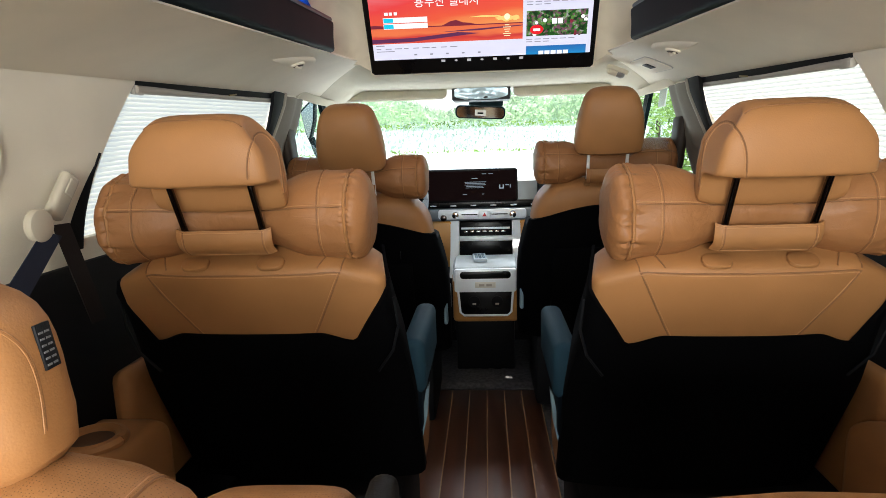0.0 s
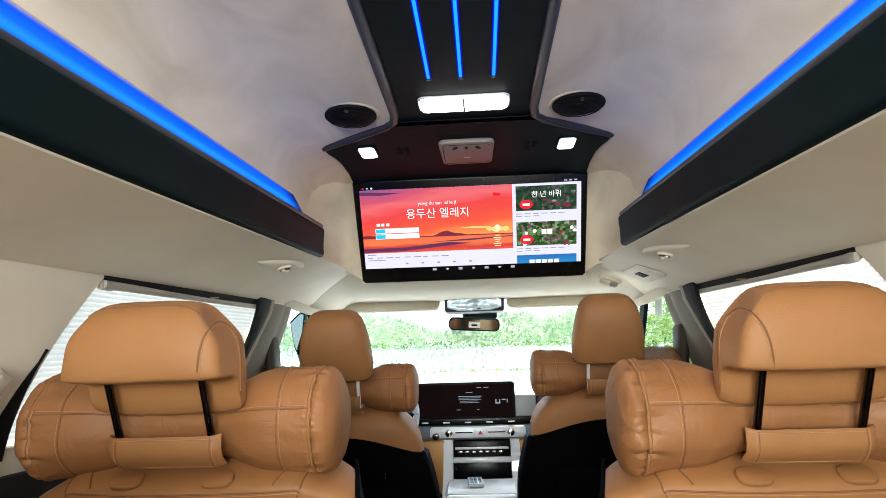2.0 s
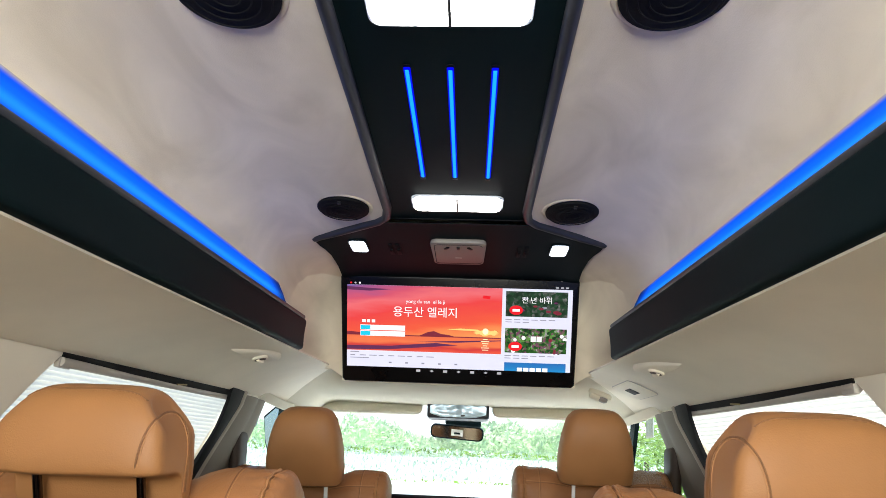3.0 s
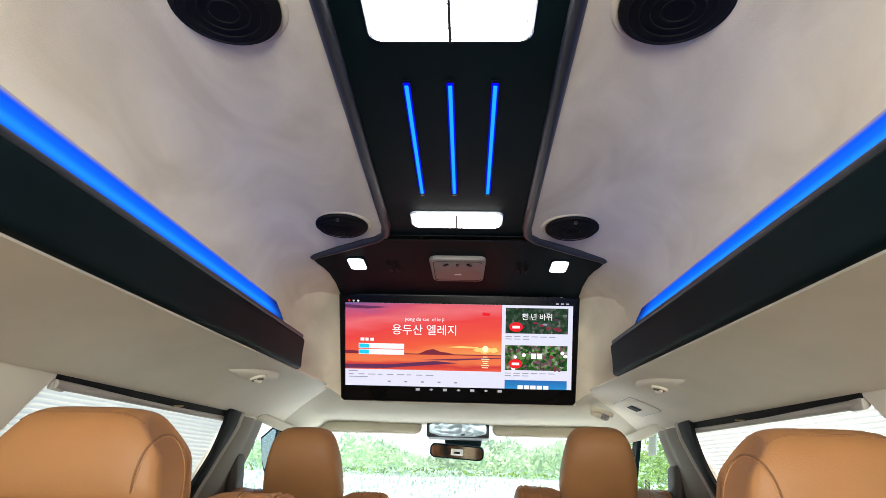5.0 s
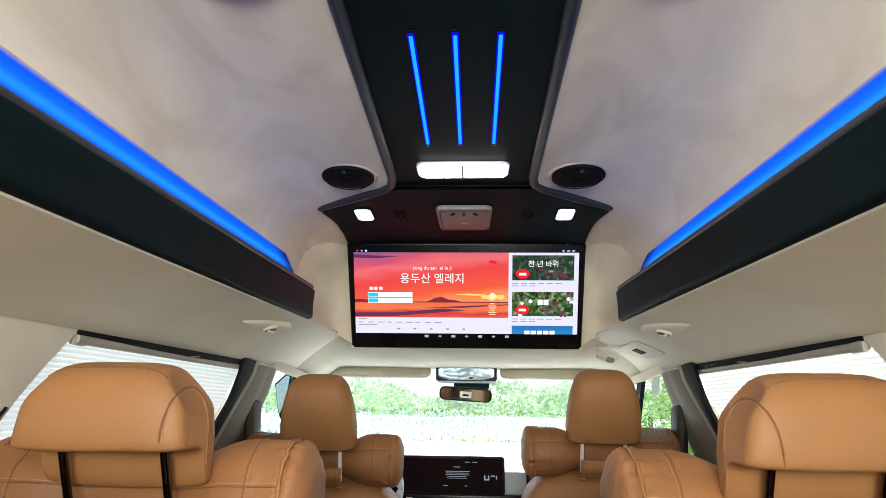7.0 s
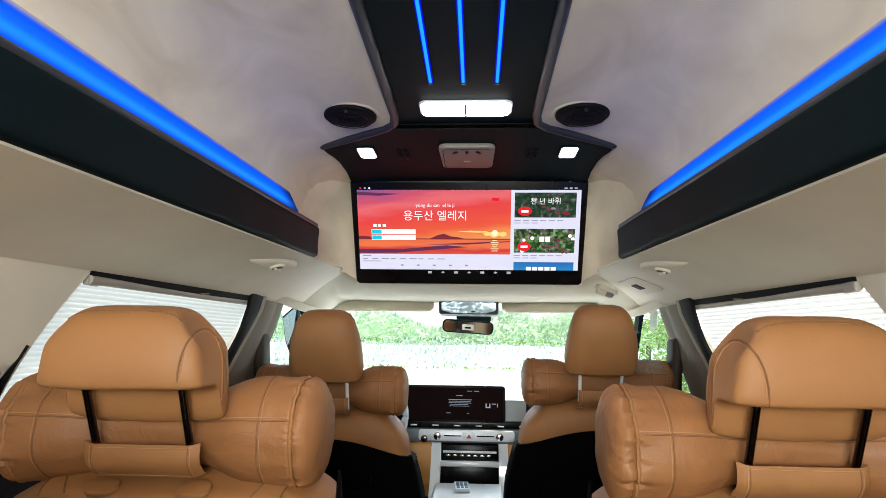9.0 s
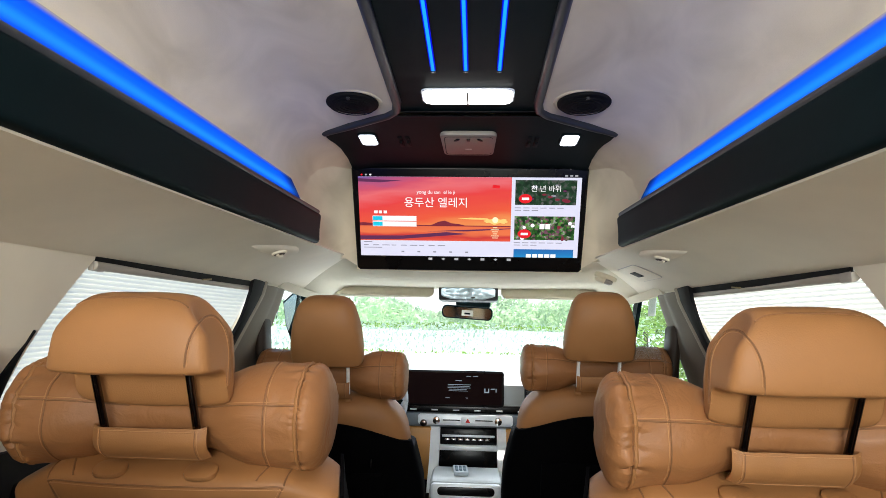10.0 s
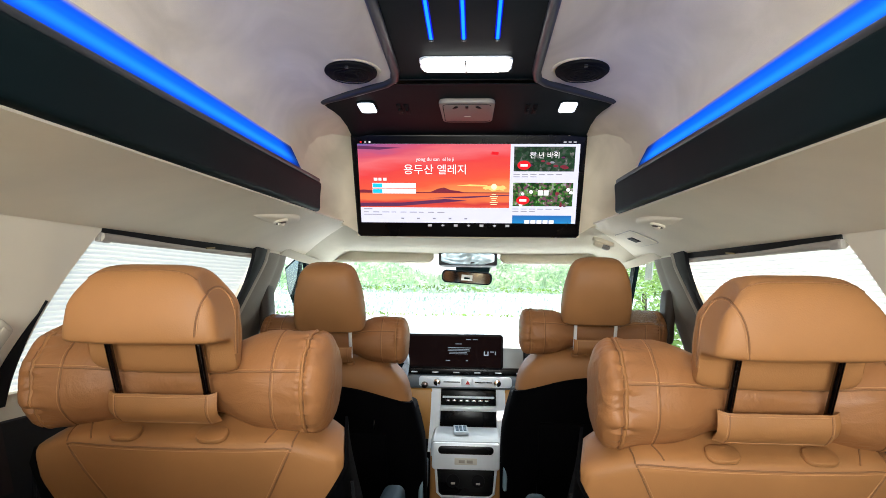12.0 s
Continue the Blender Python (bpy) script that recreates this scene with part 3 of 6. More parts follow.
PIC_SKY = picture_ramp("screen_sunset", [(0.0, (1.0, 0.50, 0.16)), (0.12, (1.0, 0.33, 0.10)), (0.28, (0.95, 0.12, 0.055)), (0.5, (0.90, 0.065, 0.065)), (0.66, (0.92, 0.17, 0.19)), (0.76, (0.72, 0.10, 0.17)), (0.88, (0.30, 0.10, 0.30)), (1.0, (0.05, 0.16, 0.55))], GLOW * 1.12, "Z", 0.115, 0.40, 0.07, -0.13)
PIC_SEA = picture_ramp("screen_sea", [(0.0, (0.62, 0.035, 0.04)), (0.3, (0.95, 0.12, 0.06)), (0.5, (0.70, 0.05, 0.05)), (0.7, (1.0, 0.22, 0.08)), (1.0, (0.90, 0.16, 0.07))], GLOW * 1.1, "Z", 0.06, 0.15, 0.06)


def picture_cells(name, stops, size):
    """A lit picture broken into small blotches, as a photograph of flowers or rocks looks from afar."""
    mat = picture_ramp(name, stops, GLOW, "Z", 0.0, 1.0)
    nt = mat.node_tree
    ramp = next(n for n in nt.nodes if n.type == "VALTORGB")
    coord = next(n for n in nt.nodes if n.type == "TEX_COORD")
    cells, soft, add = nt.nodes.new("ShaderNodeTexVoronoi"), nt.nodes.new("ShaderNodeTexNoise"), nt.nodes.new("ShaderNodeMath")
    cells.inputs["Scale"].default_value, soft.inputs["Scale"].default_value, soft.inputs["Detail"].default_value = size, size * 0.4, 4.0
    split = nt.nodes.new("ShaderNodeSeparateColor")
    add.operation = "MULTIPLY_ADD"
    add.inputs[1].default_value = 0.55
    for tex in (cells, soft):
        nt.links.new(coord.outputs["Object"], tex.inputs["Vector"])
    nt.links.new(cells.outputs["Color"], split.inputs["Color"])
    nt.links.new(split.outputs["Red"], add.inputs[0])
    nt.links.new(soft.outputs["Fac"], add.inputs[2])
    level = nt.nodes.new("ShaderNodeMapRange")
    level.inputs["From Min"].default_value, level.inputs["From Max"].default_value = 0.3, 1.2
    nt.links.new(add.outputs["Value"], level.inputs["Value"])
    nt.links.new(level.outputs["Result"], ramp.inputs["Fac"])
    return mat


PIC_GREEN = picture_cells("screen_leaves", [(0.0, (0.01, 0.02, 0.01)), (0.3, (0.015, 0.06, 0.015)), (0.5, (0.03, 0.16, 0.02)), (0.62, (0.25, 0.05, 0.16)), (0.78, (0.10, 0.38, 0.04)), (0.9, (0.50, 0.40, 0.48))], 110.0)
PIC_DARK = picture_cells("screen_rocks", [(0.0, (0.008, 0.015, 0.012)), (0.35, (0.015, 0.04, 0.02)), (0.6, (0.02, 0.07, 0.03)), (0.8, (0.10, 0.11, 0.10)), (1.0, (0.30, 0.30, 0.28))], 90.0)
PIC_BLUE = picture_ramp("screen_sea_blue", [(0.0, (0.02, 0.35, 0.75)), (1.0, (0.03, 0.16, 0.55))], GLOW, "Z", 0.0, 0.05, 0.02)


def on_screen(name, u0, u1, v0, v1, mat, level=1, outline=None, parent=None):
    """A flat picture piece; u and v run from 0 to 1 across the screen and down it."""
    pts = outline or [(0, 0), (1, 0), (1, 1), (0, 1)]
    pts = [(-SW / 2 + SW * (u0 + (u1 - u0) * a), SH * (1 - (v0 + (v1 - v0) * (1 - b)))) for a, b in pts]
    bm = bmesh.new()
    bm.faces.new([bm.verts.new((x, 0.0012 - 0.0006 * level, z)) for x, z in pts])
    ob = part(name, bm, mat, parent or page, smooth=False)
    return ob


def page_bm(z0=0.0):
    return plate([(-SW / 2, 0), (SW / 2, 0), (SW / 2, SH), (-SW / 2, SH)], 0.002, Matrix.Translation((0, 0.0008, 0)))


page = part("display", page_bm(), PAGE, screen, "lit display with a song title over a red sunset")
on_screen("sky_picture", 0, 0.692, 0.0, 0.60, PIC_SKY, 1)
on_screen("sea_picture", 0, 0.692, 0.60, 0.80, PIC_SEA, 1)
on_screen("hill", 0.32, 0.49, 0.54, 0.605, PIC_HILL, 2, [(0, 0), (1, 0), (0.8, 0.35), (0.6, 0.5), (0.42, 1), (0.25, 0.75), (0.12, 0.3)])
on_screen("hill", 0.0, 0.10, 0.57, 0.605, PIC_HILL, 2, [(0, 0), (1, 0), (0.6, 0.7), (0.2, 1), (0, 0.9)])
on_screen("wave", 0.0, 0.50, 0.68, 0.79, PIC_WAVE, 2, [(0, 0), (0.35, 0.05), (1, 0.75), (0.8, 0.95), (0.4, 0.5), (0, 0.45)])
on_screen("wave", 0.30, 0.692, 0.63, 0.68, PIC_WAVE, 2, [(0, 0), (0.5, 0.1), (1, 0.8), (1, 1), (0.4, 0.45)])
on_screen("shore", 0.0, 0.692, 0.60, 0.612, PIC_HILL, 2)
PIC_HALO = glowing("screen_sun_halo", (1.0, 0.62, 0.20), GLOW * 1.15)
on_screen("sun_glow", 0.572, 0.678, 0.475, 0.598, PIC_HALO, 1.5, [(0.5 + 0.5 * math.cos(k * math.tau / 32) * (1 + 0.15 * math.sin(3 * k)), 0.45 + 0.5 * math.sin(k * math.tau / 32) * (0.55 + 0.2 * math.sin(5 * k))) for k in range(32)])
on_screen("cloud", 0.45, 0.60, 0.50, 0.525, PIC_HALO, 1.5, [(0, 0.4), (0.5, 0.1), (1, 0.0), (0.9, 0.7), (0.4, 1.0)])
on_screen("cloud", 0.0, 0.20, 0.02, 0.07, PIC_WAVE, 1.5, [(0, 0.2), (0.5, 0.0), (1, 0.5), (0.5, 0.7), (0, 1.0)])
on_screen("sun_disc", 0.608, 0.634, 0.49, 0.565, PIC_SUN, 3, [(0.5 + 0.5 * math.cos(k * math.tau / 24), 0.5 + 0.5 * math.sin(k * math.tau / 24)) for k in range(24)])
for k in range(6):
    wide = 0.010 + 0.004 * (k * 5 % 3)
    on_screen("sun_glint", 0.621 - wide, 0.621 + wide, 0.62 + 0.026 * k, 0.628 + 0.026 * k, PIC_SUN, 3)
FLAT = Matrix.Rotation(radians(90), 4, "X")


def screen_words(body, u, v, size, level=4):
    return lettering(body, size, PIC_WHITE, page, Matrix.Translation((-SW / 2 + SW * u, 0.0012 - 0.0006 * level, SH * (1 - v))) @ FLAT, "lettering")


screen_words("용두산 엘레지", 0.352, 0.362, 0.039)
screen_words("yong du san  el le ji", 0.352, 0.205, 0.0175)
for k in range(2):
    v = 0.485 + 0.072 * k
    on_screen("lyric_bar", 0.060, 0.262, v, v + 0.062, PIC_WHITE, 3)
    on_screen("lyric_mark", 0.062, 0.106, v + 0.006, v + 0.056, PIC_CYAN, 4)
for k, (w, h) in enumerate(((0.021, 0.03), (0.017, 0.03), (0.019, 0.03))):
    on_screen("caption_bar", 0.068 + 0.022 * k, 0.068 + 0.022 * k + w * 0.8, 0.42, 0.455, PIC_WHITE, 3)
on_screen("text_bar", 0.015, 0.055, 0.815, 0.826, PAGE_TEXT, 2)
for k in range(9):
    on_screen("text_bar", 0.015 + 0.043 * k, 0.015 + 0.043 * k + 0.022 + 0.012 * (k * 7 % 3) / 2, 0.856, 0.866, PAGE_TEXT, 2)
on_screen("text_bar", 0.015, 0.10, 0.888, 0.897, PAGE_TEXT, 2)
for k in range(5):
    on_screen("icon_bar", 0.19 + 0.074 * k, 0.203 + 0.074 * k, 0.935, 0.952, PAGE_TEXT, 2)
on_screen("brand_mark", 0.605, 0.640, 0.09, 0.135, PIC_RED, 3, [(0, 0.2), (0.9, 0), (1, 0.8), (0.1, 1)])
# column of small pictures
for k, (v0, v1, mat) in enumerate(((0.03, 0.335, PIC_DARK), (0.475, 0.775, PIC_GREEN), (0.895, 1.0, PIC_BLUE))):
    on_screen("thumbnail", 0.708, 0.980, v0, v1, mat, 1)
    if k < 2:
        on_screen("badge", 0.724, 0.784, v1 - 0.135, v1 - 0.02, PIC_RED, 3, [(0.5 + 0.5 * math.cos(a * math.tau / 20), 0.5 + 0.5 * math.sin(a * math.tau / 20)) for a in range(20)])
        on_screen("badge_bar", 0.738, 0.770, v1 - 0.092, v1 - 0.062, PIC_WHITE, 4)
        for j in range(6):
            on_screen("text_bar", 0.708 + 0.038 * j, 0.736 + 0.038 * j, v1 + 0.032, v1 + 0.041, PAGE_TEXT, 2)
        for j in range(3):
            on_screen("text_bar", 0.708 + 0.038 * j, 0.736 + 0.038 * j, v1 + 0.062, v1 + 0.071, PAGE_TEXT, 2)
screen_words("천 년 바위", 0.845, 0.165, 0.025)
for j in range(2):
    on_screen("title_bar", 0.822 + 0.026 * j, 0.844 + 0.026 * j, 0.57, 0.635, PIC_WHITE, 3)
on_screen("title_bar", 0.79, 0.87, 0.925, 0.99, PIC_BLUE, 3)
for j in range(5):
    on_screen("title_bar", 0.765 + 0.028 * j, 0.788 + 0.028 * j, 0.955, 1.0, PIC_WHITE, 4)
# petals in the second picture
for j in range(16):
    a, b = 0.72 + 0.25 * random.random(), 0.48 + 0.27 * random.random()
    s = 0.008 + 0.012 * random.random()
    on_screen("petal", a, a + s, b, b + 2.6 * s, random.choice((PIC_WHITE, PIC_GREEN, PIC_HILL)), 2, [(0.5 + 0.5 * math.cos(t * math.tau / 9), 0.5 + 0.5 * math.sin(t * math.tau / 9)) for t in range(9)])
for j in range(10):
    a, b = 0.72 + 0.24 * random.random(), 0.05 + 0.24 * random.random()
    s = 0.008 + 0.014 * random.random()
    on_screen("stone", a, a + s * 1.6, b, b + 2.0 * s, random.choice((PAGE_TEXT, PIC_WAVE, PIC_HILL)), 2, [(0.5 + 0.5 * math.cos(t * math.tau / 7), 0.5 + 0.5 * math.sin(t * math.tau / 7)) for t in range(7)])
# status dots above and navigation marks below the display, on the black glass
MARK = glowing("screen_mark", (0.8, 0.8, 0.85), 0.14)
for k, mat in enumerate((PIC_RED, MARK, PIC_WHITE)):
    on_screen("status_dot", 0.012 + 0.02 * k, 0.022 + 0.02 * k, -0.035, -0.012, mat, 1, [(0.5 + 0.5 * math.cos(a * math.tau / 10), 0.5 + 0.5 * math.sin(a * math.tau / 10)) for a in range(10)], screen)
for k in range(3):
    on_screen("status_mark", 0.925 + 0.022 * k, 0.938 + 0.022 * k, -0.032, -0.014, MARK, 1, None, screen)
for k in range(7):
    on_screen("navigation_mark", 0.315 + 0.0605 * k, 0.333 + 0.0605 * k, 1.02, 1.05, MARK, 1, [(0, 0.5), (0.5, 0), (1, 0.5), (0.5, 1)] if k % 2 else None, screen)
for k in range(2):
    on_screen("sensor", 0.945 + 0.014 * k, 0.953 + 0.014 * k, -0.13, -0.10, GREY_UNIT, 1, None, screen)

# ---- cove ledges and blue light strips ----
for side in (-1, 1):
    ledge = thing("cove_ledge", "long dark ledge with blue cove lighting along the roof side", "ledge", "cove ledges", (0, 0, 0))
    outline = smooth_loop([(0.476, 1.472), (0.456, 1.471), (0.444, 1.473), (0.4385, 1.480), (0.4395, 1.496), (0.4400, 1.520), (0.4375, 1.552), (0.439, 1.560), (0.447, 1.564), (0.460, 1.571), (0.470, 1.564), (0.485, 1.553), (0.56, 1.552), (0.56, 1.466)], 1)
    sections = [[Vector((side * x, y, z + ledge_z(y))) for x, z in outline] for y in np.linspace(REAR, 1.895, 14)]
    cx, cz = 0.50, 1.515
    for y, k in ((1.902, 0.985), (1.906, 0.95), (1.908, 0.88)):
        sections.append([Vector((side * (cx + (x - cx) * k), y, cz + (z - cz) * k)) for x, z in outline])
    part("fascia", rings(sections), DARK_PLASTIC, ledge, "dark blue-black fascia")
    part("lip", tube([(side * 0.4475, y, 1.5665 + ledge_z(y)) for y in np.linspace(REAR, 1.89, 8)], 0.0078, 10), DARK_TRIM, ledge, "glossy upper lip")
    # the strip's painted fade stands in for blue light spilling on the suede
    strip = [[Vector((side * x, y, z + ledge_z(y))) for x, z in ((0.487, 1.556), (0.500, 1.600), (0.520, 1.641), (0.534, 1.668), (0.543, 1.684), (0.552, 1.56))] for y in np.linspace(REAR, 1.90, 12)]
    part("light_strip", rings(strip), LED_BLUE, ledge, "blue light strip with its glow on the suede painted in")

# ---- side windows, blinds and pillars ----
# darker copies of the beige trim: the shade on the pillars is in the colour
PILLAR_SHADED = material("shaded_pillar_trim", (0.17, 0.15, 0.118), 0.65, grain=700, bump=0.12)
PILLAR_EDGE_SHADED = material("shaded_pillar_edge", (0.32, 0.285, 0.225), 0.55, grain=700, bump=0.1)
# beige of the belt guides, darkened for the shade they stand in
GUIDE_SHADED = material("shaded_guide_beige", (0.48, 0.43, 0.34), 0.5)
for side in (-1, 1):
    window = tagged(new("window_1" if side < 0 else "window_2"), "sliding-door window with black seal, covered by a blind", "window", kind="structure")
    # black seal round the opening
    zs = np.linspace(SILL, 1.384, 18)
    level = lambda z: (z - SILL) / 0.354
    width = lambda f: 0.045 + 0.058 * ease(f, 0.55, 1.0)
    bm = sheet([[Vector((side * (wall_x(z) - 0.004 - 0.004 * math.sin(g * math.pi)), front_edge(level(z)) - width(level(z)) * (1 - g), z)) for z in zs] for g in (0.0, 0.25, 0.5, 0.75, 1.0)], 0.012)
    part("seal", bm, BLACK_RUBBER, window)
    low_zs = np.linspace(SILL - 0.02, SILL + 0.165, 14)
    bm = sheet([[Vector((side * (wall_x(z) - 0.0025 - 0.003 * math.sin(g * math.pi)), rear_edge(level(z)) - 0.003 - 0.052 * max(0.03, 1 - level(z) / 0.47) * (1 - g), z)) for z in low_zs] for g in (0.0, 0.33, 0.67, 1.0)], 0.004)
    part("rear_seal", bm, BLACK_RUBBER, window)
    ridge = [(side * (wall_x(z) - 0.006), front_edge(level(z)) + 0.022, z) for z in zs]
    trim = []
    for z in np.linspace(SILL - 0.03, 1.375, 16):
        f, a = level(z), front_edge(level(z)) + 0.030
        b = 2.335 + 0.13 * max(0.0, f)
        trim.append([Vector((side * (wall_x(z) - 0.003 - 0.020 * math.sin(g * math.pi) ** 0.7 + 0.010 * math.exp(-((g - 0.55) / 0.12) ** 2)), a + (b - a) * g, z)) for g in np.linspace(0, 1, 13)])
    part("pillar_trim", sheet(trim, 0.004), PILLAR_SHADED, window, "door pillar trim with a shallow channel, its shade put into the colour")
    part("pillar_ridge", tube(ridge, 0.013, 10), PILLAR_EDGE_SHADED, window, "rounded beige pillar edge, darkened for shade")
    bm = sheet([[Vector((side * (wall_x(z(y)) - 0.001), y, z(y))) for y in np.linspace(1.285, 2.18, 14)] for z in (lambda y: top_z(y) - 0.001, lambda y: top_z(y) - 0.014 - 0.008 * ease(y, 1.28, 1.7))], 0.003)
    part("upper_gap", bm, BLACK_RUBBER, window)

    blind = thing("pleated_blind", "cream pleated blind drawn over the side window", "blind", "side blinds", (0, 0, 0))
    count = 32
    for k in range(count):
        f0, f1 = k / count, (k + 1) / count
        fm = (f0 + f1) / 2

        def at(f, out):
            z_front, z_back = SILL - 0.02 + (1.395 - SILL) * f, SILL - 0.02 + (1.360 - SILL) * f
            y_back = rear_edge(min(1, max(0, (z_back - SILL) / 0.33))) - 0.012
            row = []
            for j in range(9):
                g = j / 8
                y, z = y_back + (front_edge(f) - 0.015 - 0.015 * ease(f, 0.5, 0.9) - y_back) * g, z_back + (z_front - z_back) * g
                row.append(Vector((side * (wall_x(z) + 0.021 - out), y, z)))
            return row
        bm = rings([at(f0, 0.0), at(f0 + 0.3 / count, 0.0019), at(fm, 0.0024), at(f0 + 0.7 / count, 0.0019), at(f1, 0.0)], closed_ends=False, wrap=False)
        part("pleat", bm, BLIND, blind)
    rail = [(side * (wall_x(1.345) + 0.006), y, 1.3275 + 0.0345 * (y - 1.30)) for y in (1.292, 1.5, 1.8, 2.14)]
    bm = None
    for a, b in zip(rail, rail[1:]):
        bm = tube([a, b], 0.010, 10, bm)
    part("head_rail", bm, GREY_UNIT, blind, "grey metal head rail")
    part("rail_end", box(-0.009, 0.002, -0.004, 0.034, -0.011, 0.009, 0.002, m=Matrix.Translation(rail[0])), GREY_UNIT, blind, "grey rail end bracket")
    part("pull_tag", box(-0.002, 0.002, -0.028, 0.026, -0.002, 0.002, 0.001, m=Matrix.Translation((side * (wall_x(1.345) - 0.008), 1.78, 1.348)) @ Matrix.Rotation(0.12, 4, "X")), material("yellow_tag", (0.26, 0.19, 0.07), 0.5), blind, "yellow pull tag")

    # coat hook below the ledge
    hook = thing("coat_hook", "beige coat hook on an oval base", "coat hook", "coat hooks", Matrix.Translation((side * 0.535, 1.785, panel_z(0.535, 1.785) - 0.0045)) @ Matrix.Rotation(side * math.atan2(panel_z(0.51, 1.785) - panel_z(0.56, 1.785), 0.05), 4, "Y") @ Matrix.Rotation(side * radians(13), 4, "Z"))
    ring = lambda s, z: [Vector((s * 0.036 * math.sin(a) * abs(math.sin(a / 2)) ** 0.7, s * -0.122 * math.cos(a), z)) for a in np.linspace(0, math.tau, 48, endpoint=False)]
    part("base", rings([ring(1, 0.006), ring(1.0, -0.004), ring(0.95, -0.009), ring(0.84, -0.0125), ring(0.6, -0.0145), ring(0.25, -0.0155)]), BEIGE, hook)
    part("cup", disc(0.021, 0.008, 28, pose(0.004, 0.012, -0.0215, 90), 0.003), BEIGE, hook)
    # flat dark disc: the shade of a hollow painted on the cup
    part("recess", disc(0.0155, 0.003, 24, pose(0.004, 0.012, -0.0225, 90), 0.001), material("hook_recess_shade", (0.10, 0.075, 0.055), 0.6), hook, "flat disc painted dark like a shaded recess")
    part("prong", tube([(0.004, 0.026, -0.020), (0.004, 0.020, -0.0265), (0.004, 0.006, -0.0275), (0.004, -0.002, -0.0235)], 0.0042, 8), BEIGE, hook)

    # belt height guide and webbing of the rear seat
    guide = thing("seat_belt_guide", "beige belt guide with a dark webbing loop", "seat belt", "seat belts", (side * 0.757, 1.025, 1.085))
    turn = Matrix.Rotation(-side * radians(12), 4, "Y") @ Matrix.Rotation(radians(-30), 4, "X")
    into = lambda x0, x1: (x0, x1) if side < 0 else (-x1, -x0)
    part("cover", box(*into(-0.010, 0.010), -0.021, 0.021, 0.0, 0.088, 0.009, 4, m=turn), GUIDE_SHADED, guide)
    part("button", box(*into(0.008, 0.0125), -0.011, 0.013, 0.048, 0.078, 0.004, 3, m=turn), GUIDE_SHADED, guide)
    part("swivel", disc(0.028, 0.016, 28, Matrix.Translation((-side * 0.03, -0.062, -0.005)) @ Matrix.Rotation(radians(90), 4, "Z"), 0.004), GUIDE_SHADED, guide, "beige round anchor")
    lap = sheet([[Vector((-side * 0.026, -0.06 - 0.16 * f, -0.015 - 0.13 * f)), Vector((-side * 0.024, -0.012 - 0.16 * f, -0.030 - 0.14 * f))] for f in np.linspace(0, 1, 6)], 0.0015)
    part("webbing", lap, BELT, guide, "dark blue webbing")
    part("webbing", sheet([[Vector((-side * 0.014, -0.02 + 0.07 * f, -0.01 - 0.2 * f)), Vector((-side * 0.012, 0.028 + 0.07 * f, -0.012 - 0.2 * f))] for f in np.linspace(0, 1, 6)], 0.0015), material("brown_webbing", (0.010, 0.004, 0.003), 0.8), guide, "dark brown webbing")

    # side trim with a cup holder beside the rear seat
    rest = thing("side_armrest", "tan side armrest with a round cup holder", "armrest", "side armrests", (-0.735 if side < 0 else 0.775, 0.98, 0.56))
    part("body", box(-0.095, 0.095, -0.34, 0.17, -0.25, 0.10, 0.04, 4), TAN, rest)
    part("cup_ring", tube([(0.05 * math.cos(a), 0.04 + 0.05 * math.sin(a), 0.103) for a in np.linspace(0, math.tau, 29)], 0.013, 8), TAN, rest)
    # flat disc in darkened tan gives the well the shade of depth
    part("cup_well", disc(0.046, 0.004, 24, pose(0, 0.04, 0.101, 90)), material("shaded_tan_well", (0.10, 0.045, 0.018), 0.6), rest, "tan cup well, painted darker for its shade")

# rear pillar grille
grille = thing("speaker_grille", "beige round speaker grille in the side wall", "speaker", at=Matrix.Translation((-0.7565, 0.862, 1.19)) @ Matrix.Rotation(radians(12.7), 4, "Y"))
part("dish", disc(0.07, 0.006, 32, Matrix.Rotation(radians(90), 4, "Z"), 0.002), BEIGE, grille)
for r in range(5):
    part("rib", tube([(0.008, (0.012 + 0.011 * r) * math.cos(a), (0.012 + 0.011 * r) * math.sin(a)) for a in np.linspace(0, math.tau, 25)], 0.0022, 6), BEIGE, grille)

# black lower side lining between the seats and the wall
for side in (-1, 1):
    tagged(part("side_lining", box(side * 0.79 - 0.008, side * 0.79 + 0.008, 0.2, 2.3, 0.0, 0.985, 0.004), BLACK_LEATHER), "black lining below the side window", "wall panel", kind="structure")

# switch plate and round vent on the passenger side of the roof
PLATE_AT = (0.600, 2.292)
plate_thing = thing("switch_plate", "beige roof plate with a dark switch", "switch", at=Matrix.Translation((*PLATE_AT, panel_z(*PLATE_AT) - 0.0065)) @ Matrix.Rotation(math.atan2(panel_z(0.57, 2.292) - panel_z(0.63, 2.292), 0.06), 4, "Y") @ Matrix.Rotation(math.atan2(panel_z(0.6, 2.35) - panel_z(0.6, 2.25), 0.1), 4, "X"))
part("gap", flat_xy(rounded(0.106, 0.266, 0.022), -0.0035, 0.004, 0.0), GREY_UNIT, plate_thing)
part("plate", flat_xy(rounded(0.100, 0.260, 0.02), -0.0055, 0.004, 0.002), BEIGE, plate_thing)
part("switch", box(-0.018, 0.018, -0.02, 0.052, -0.0075, -0.002, 0.002), BLACK_RUBBER, plate_thing, "dark rocker switch")
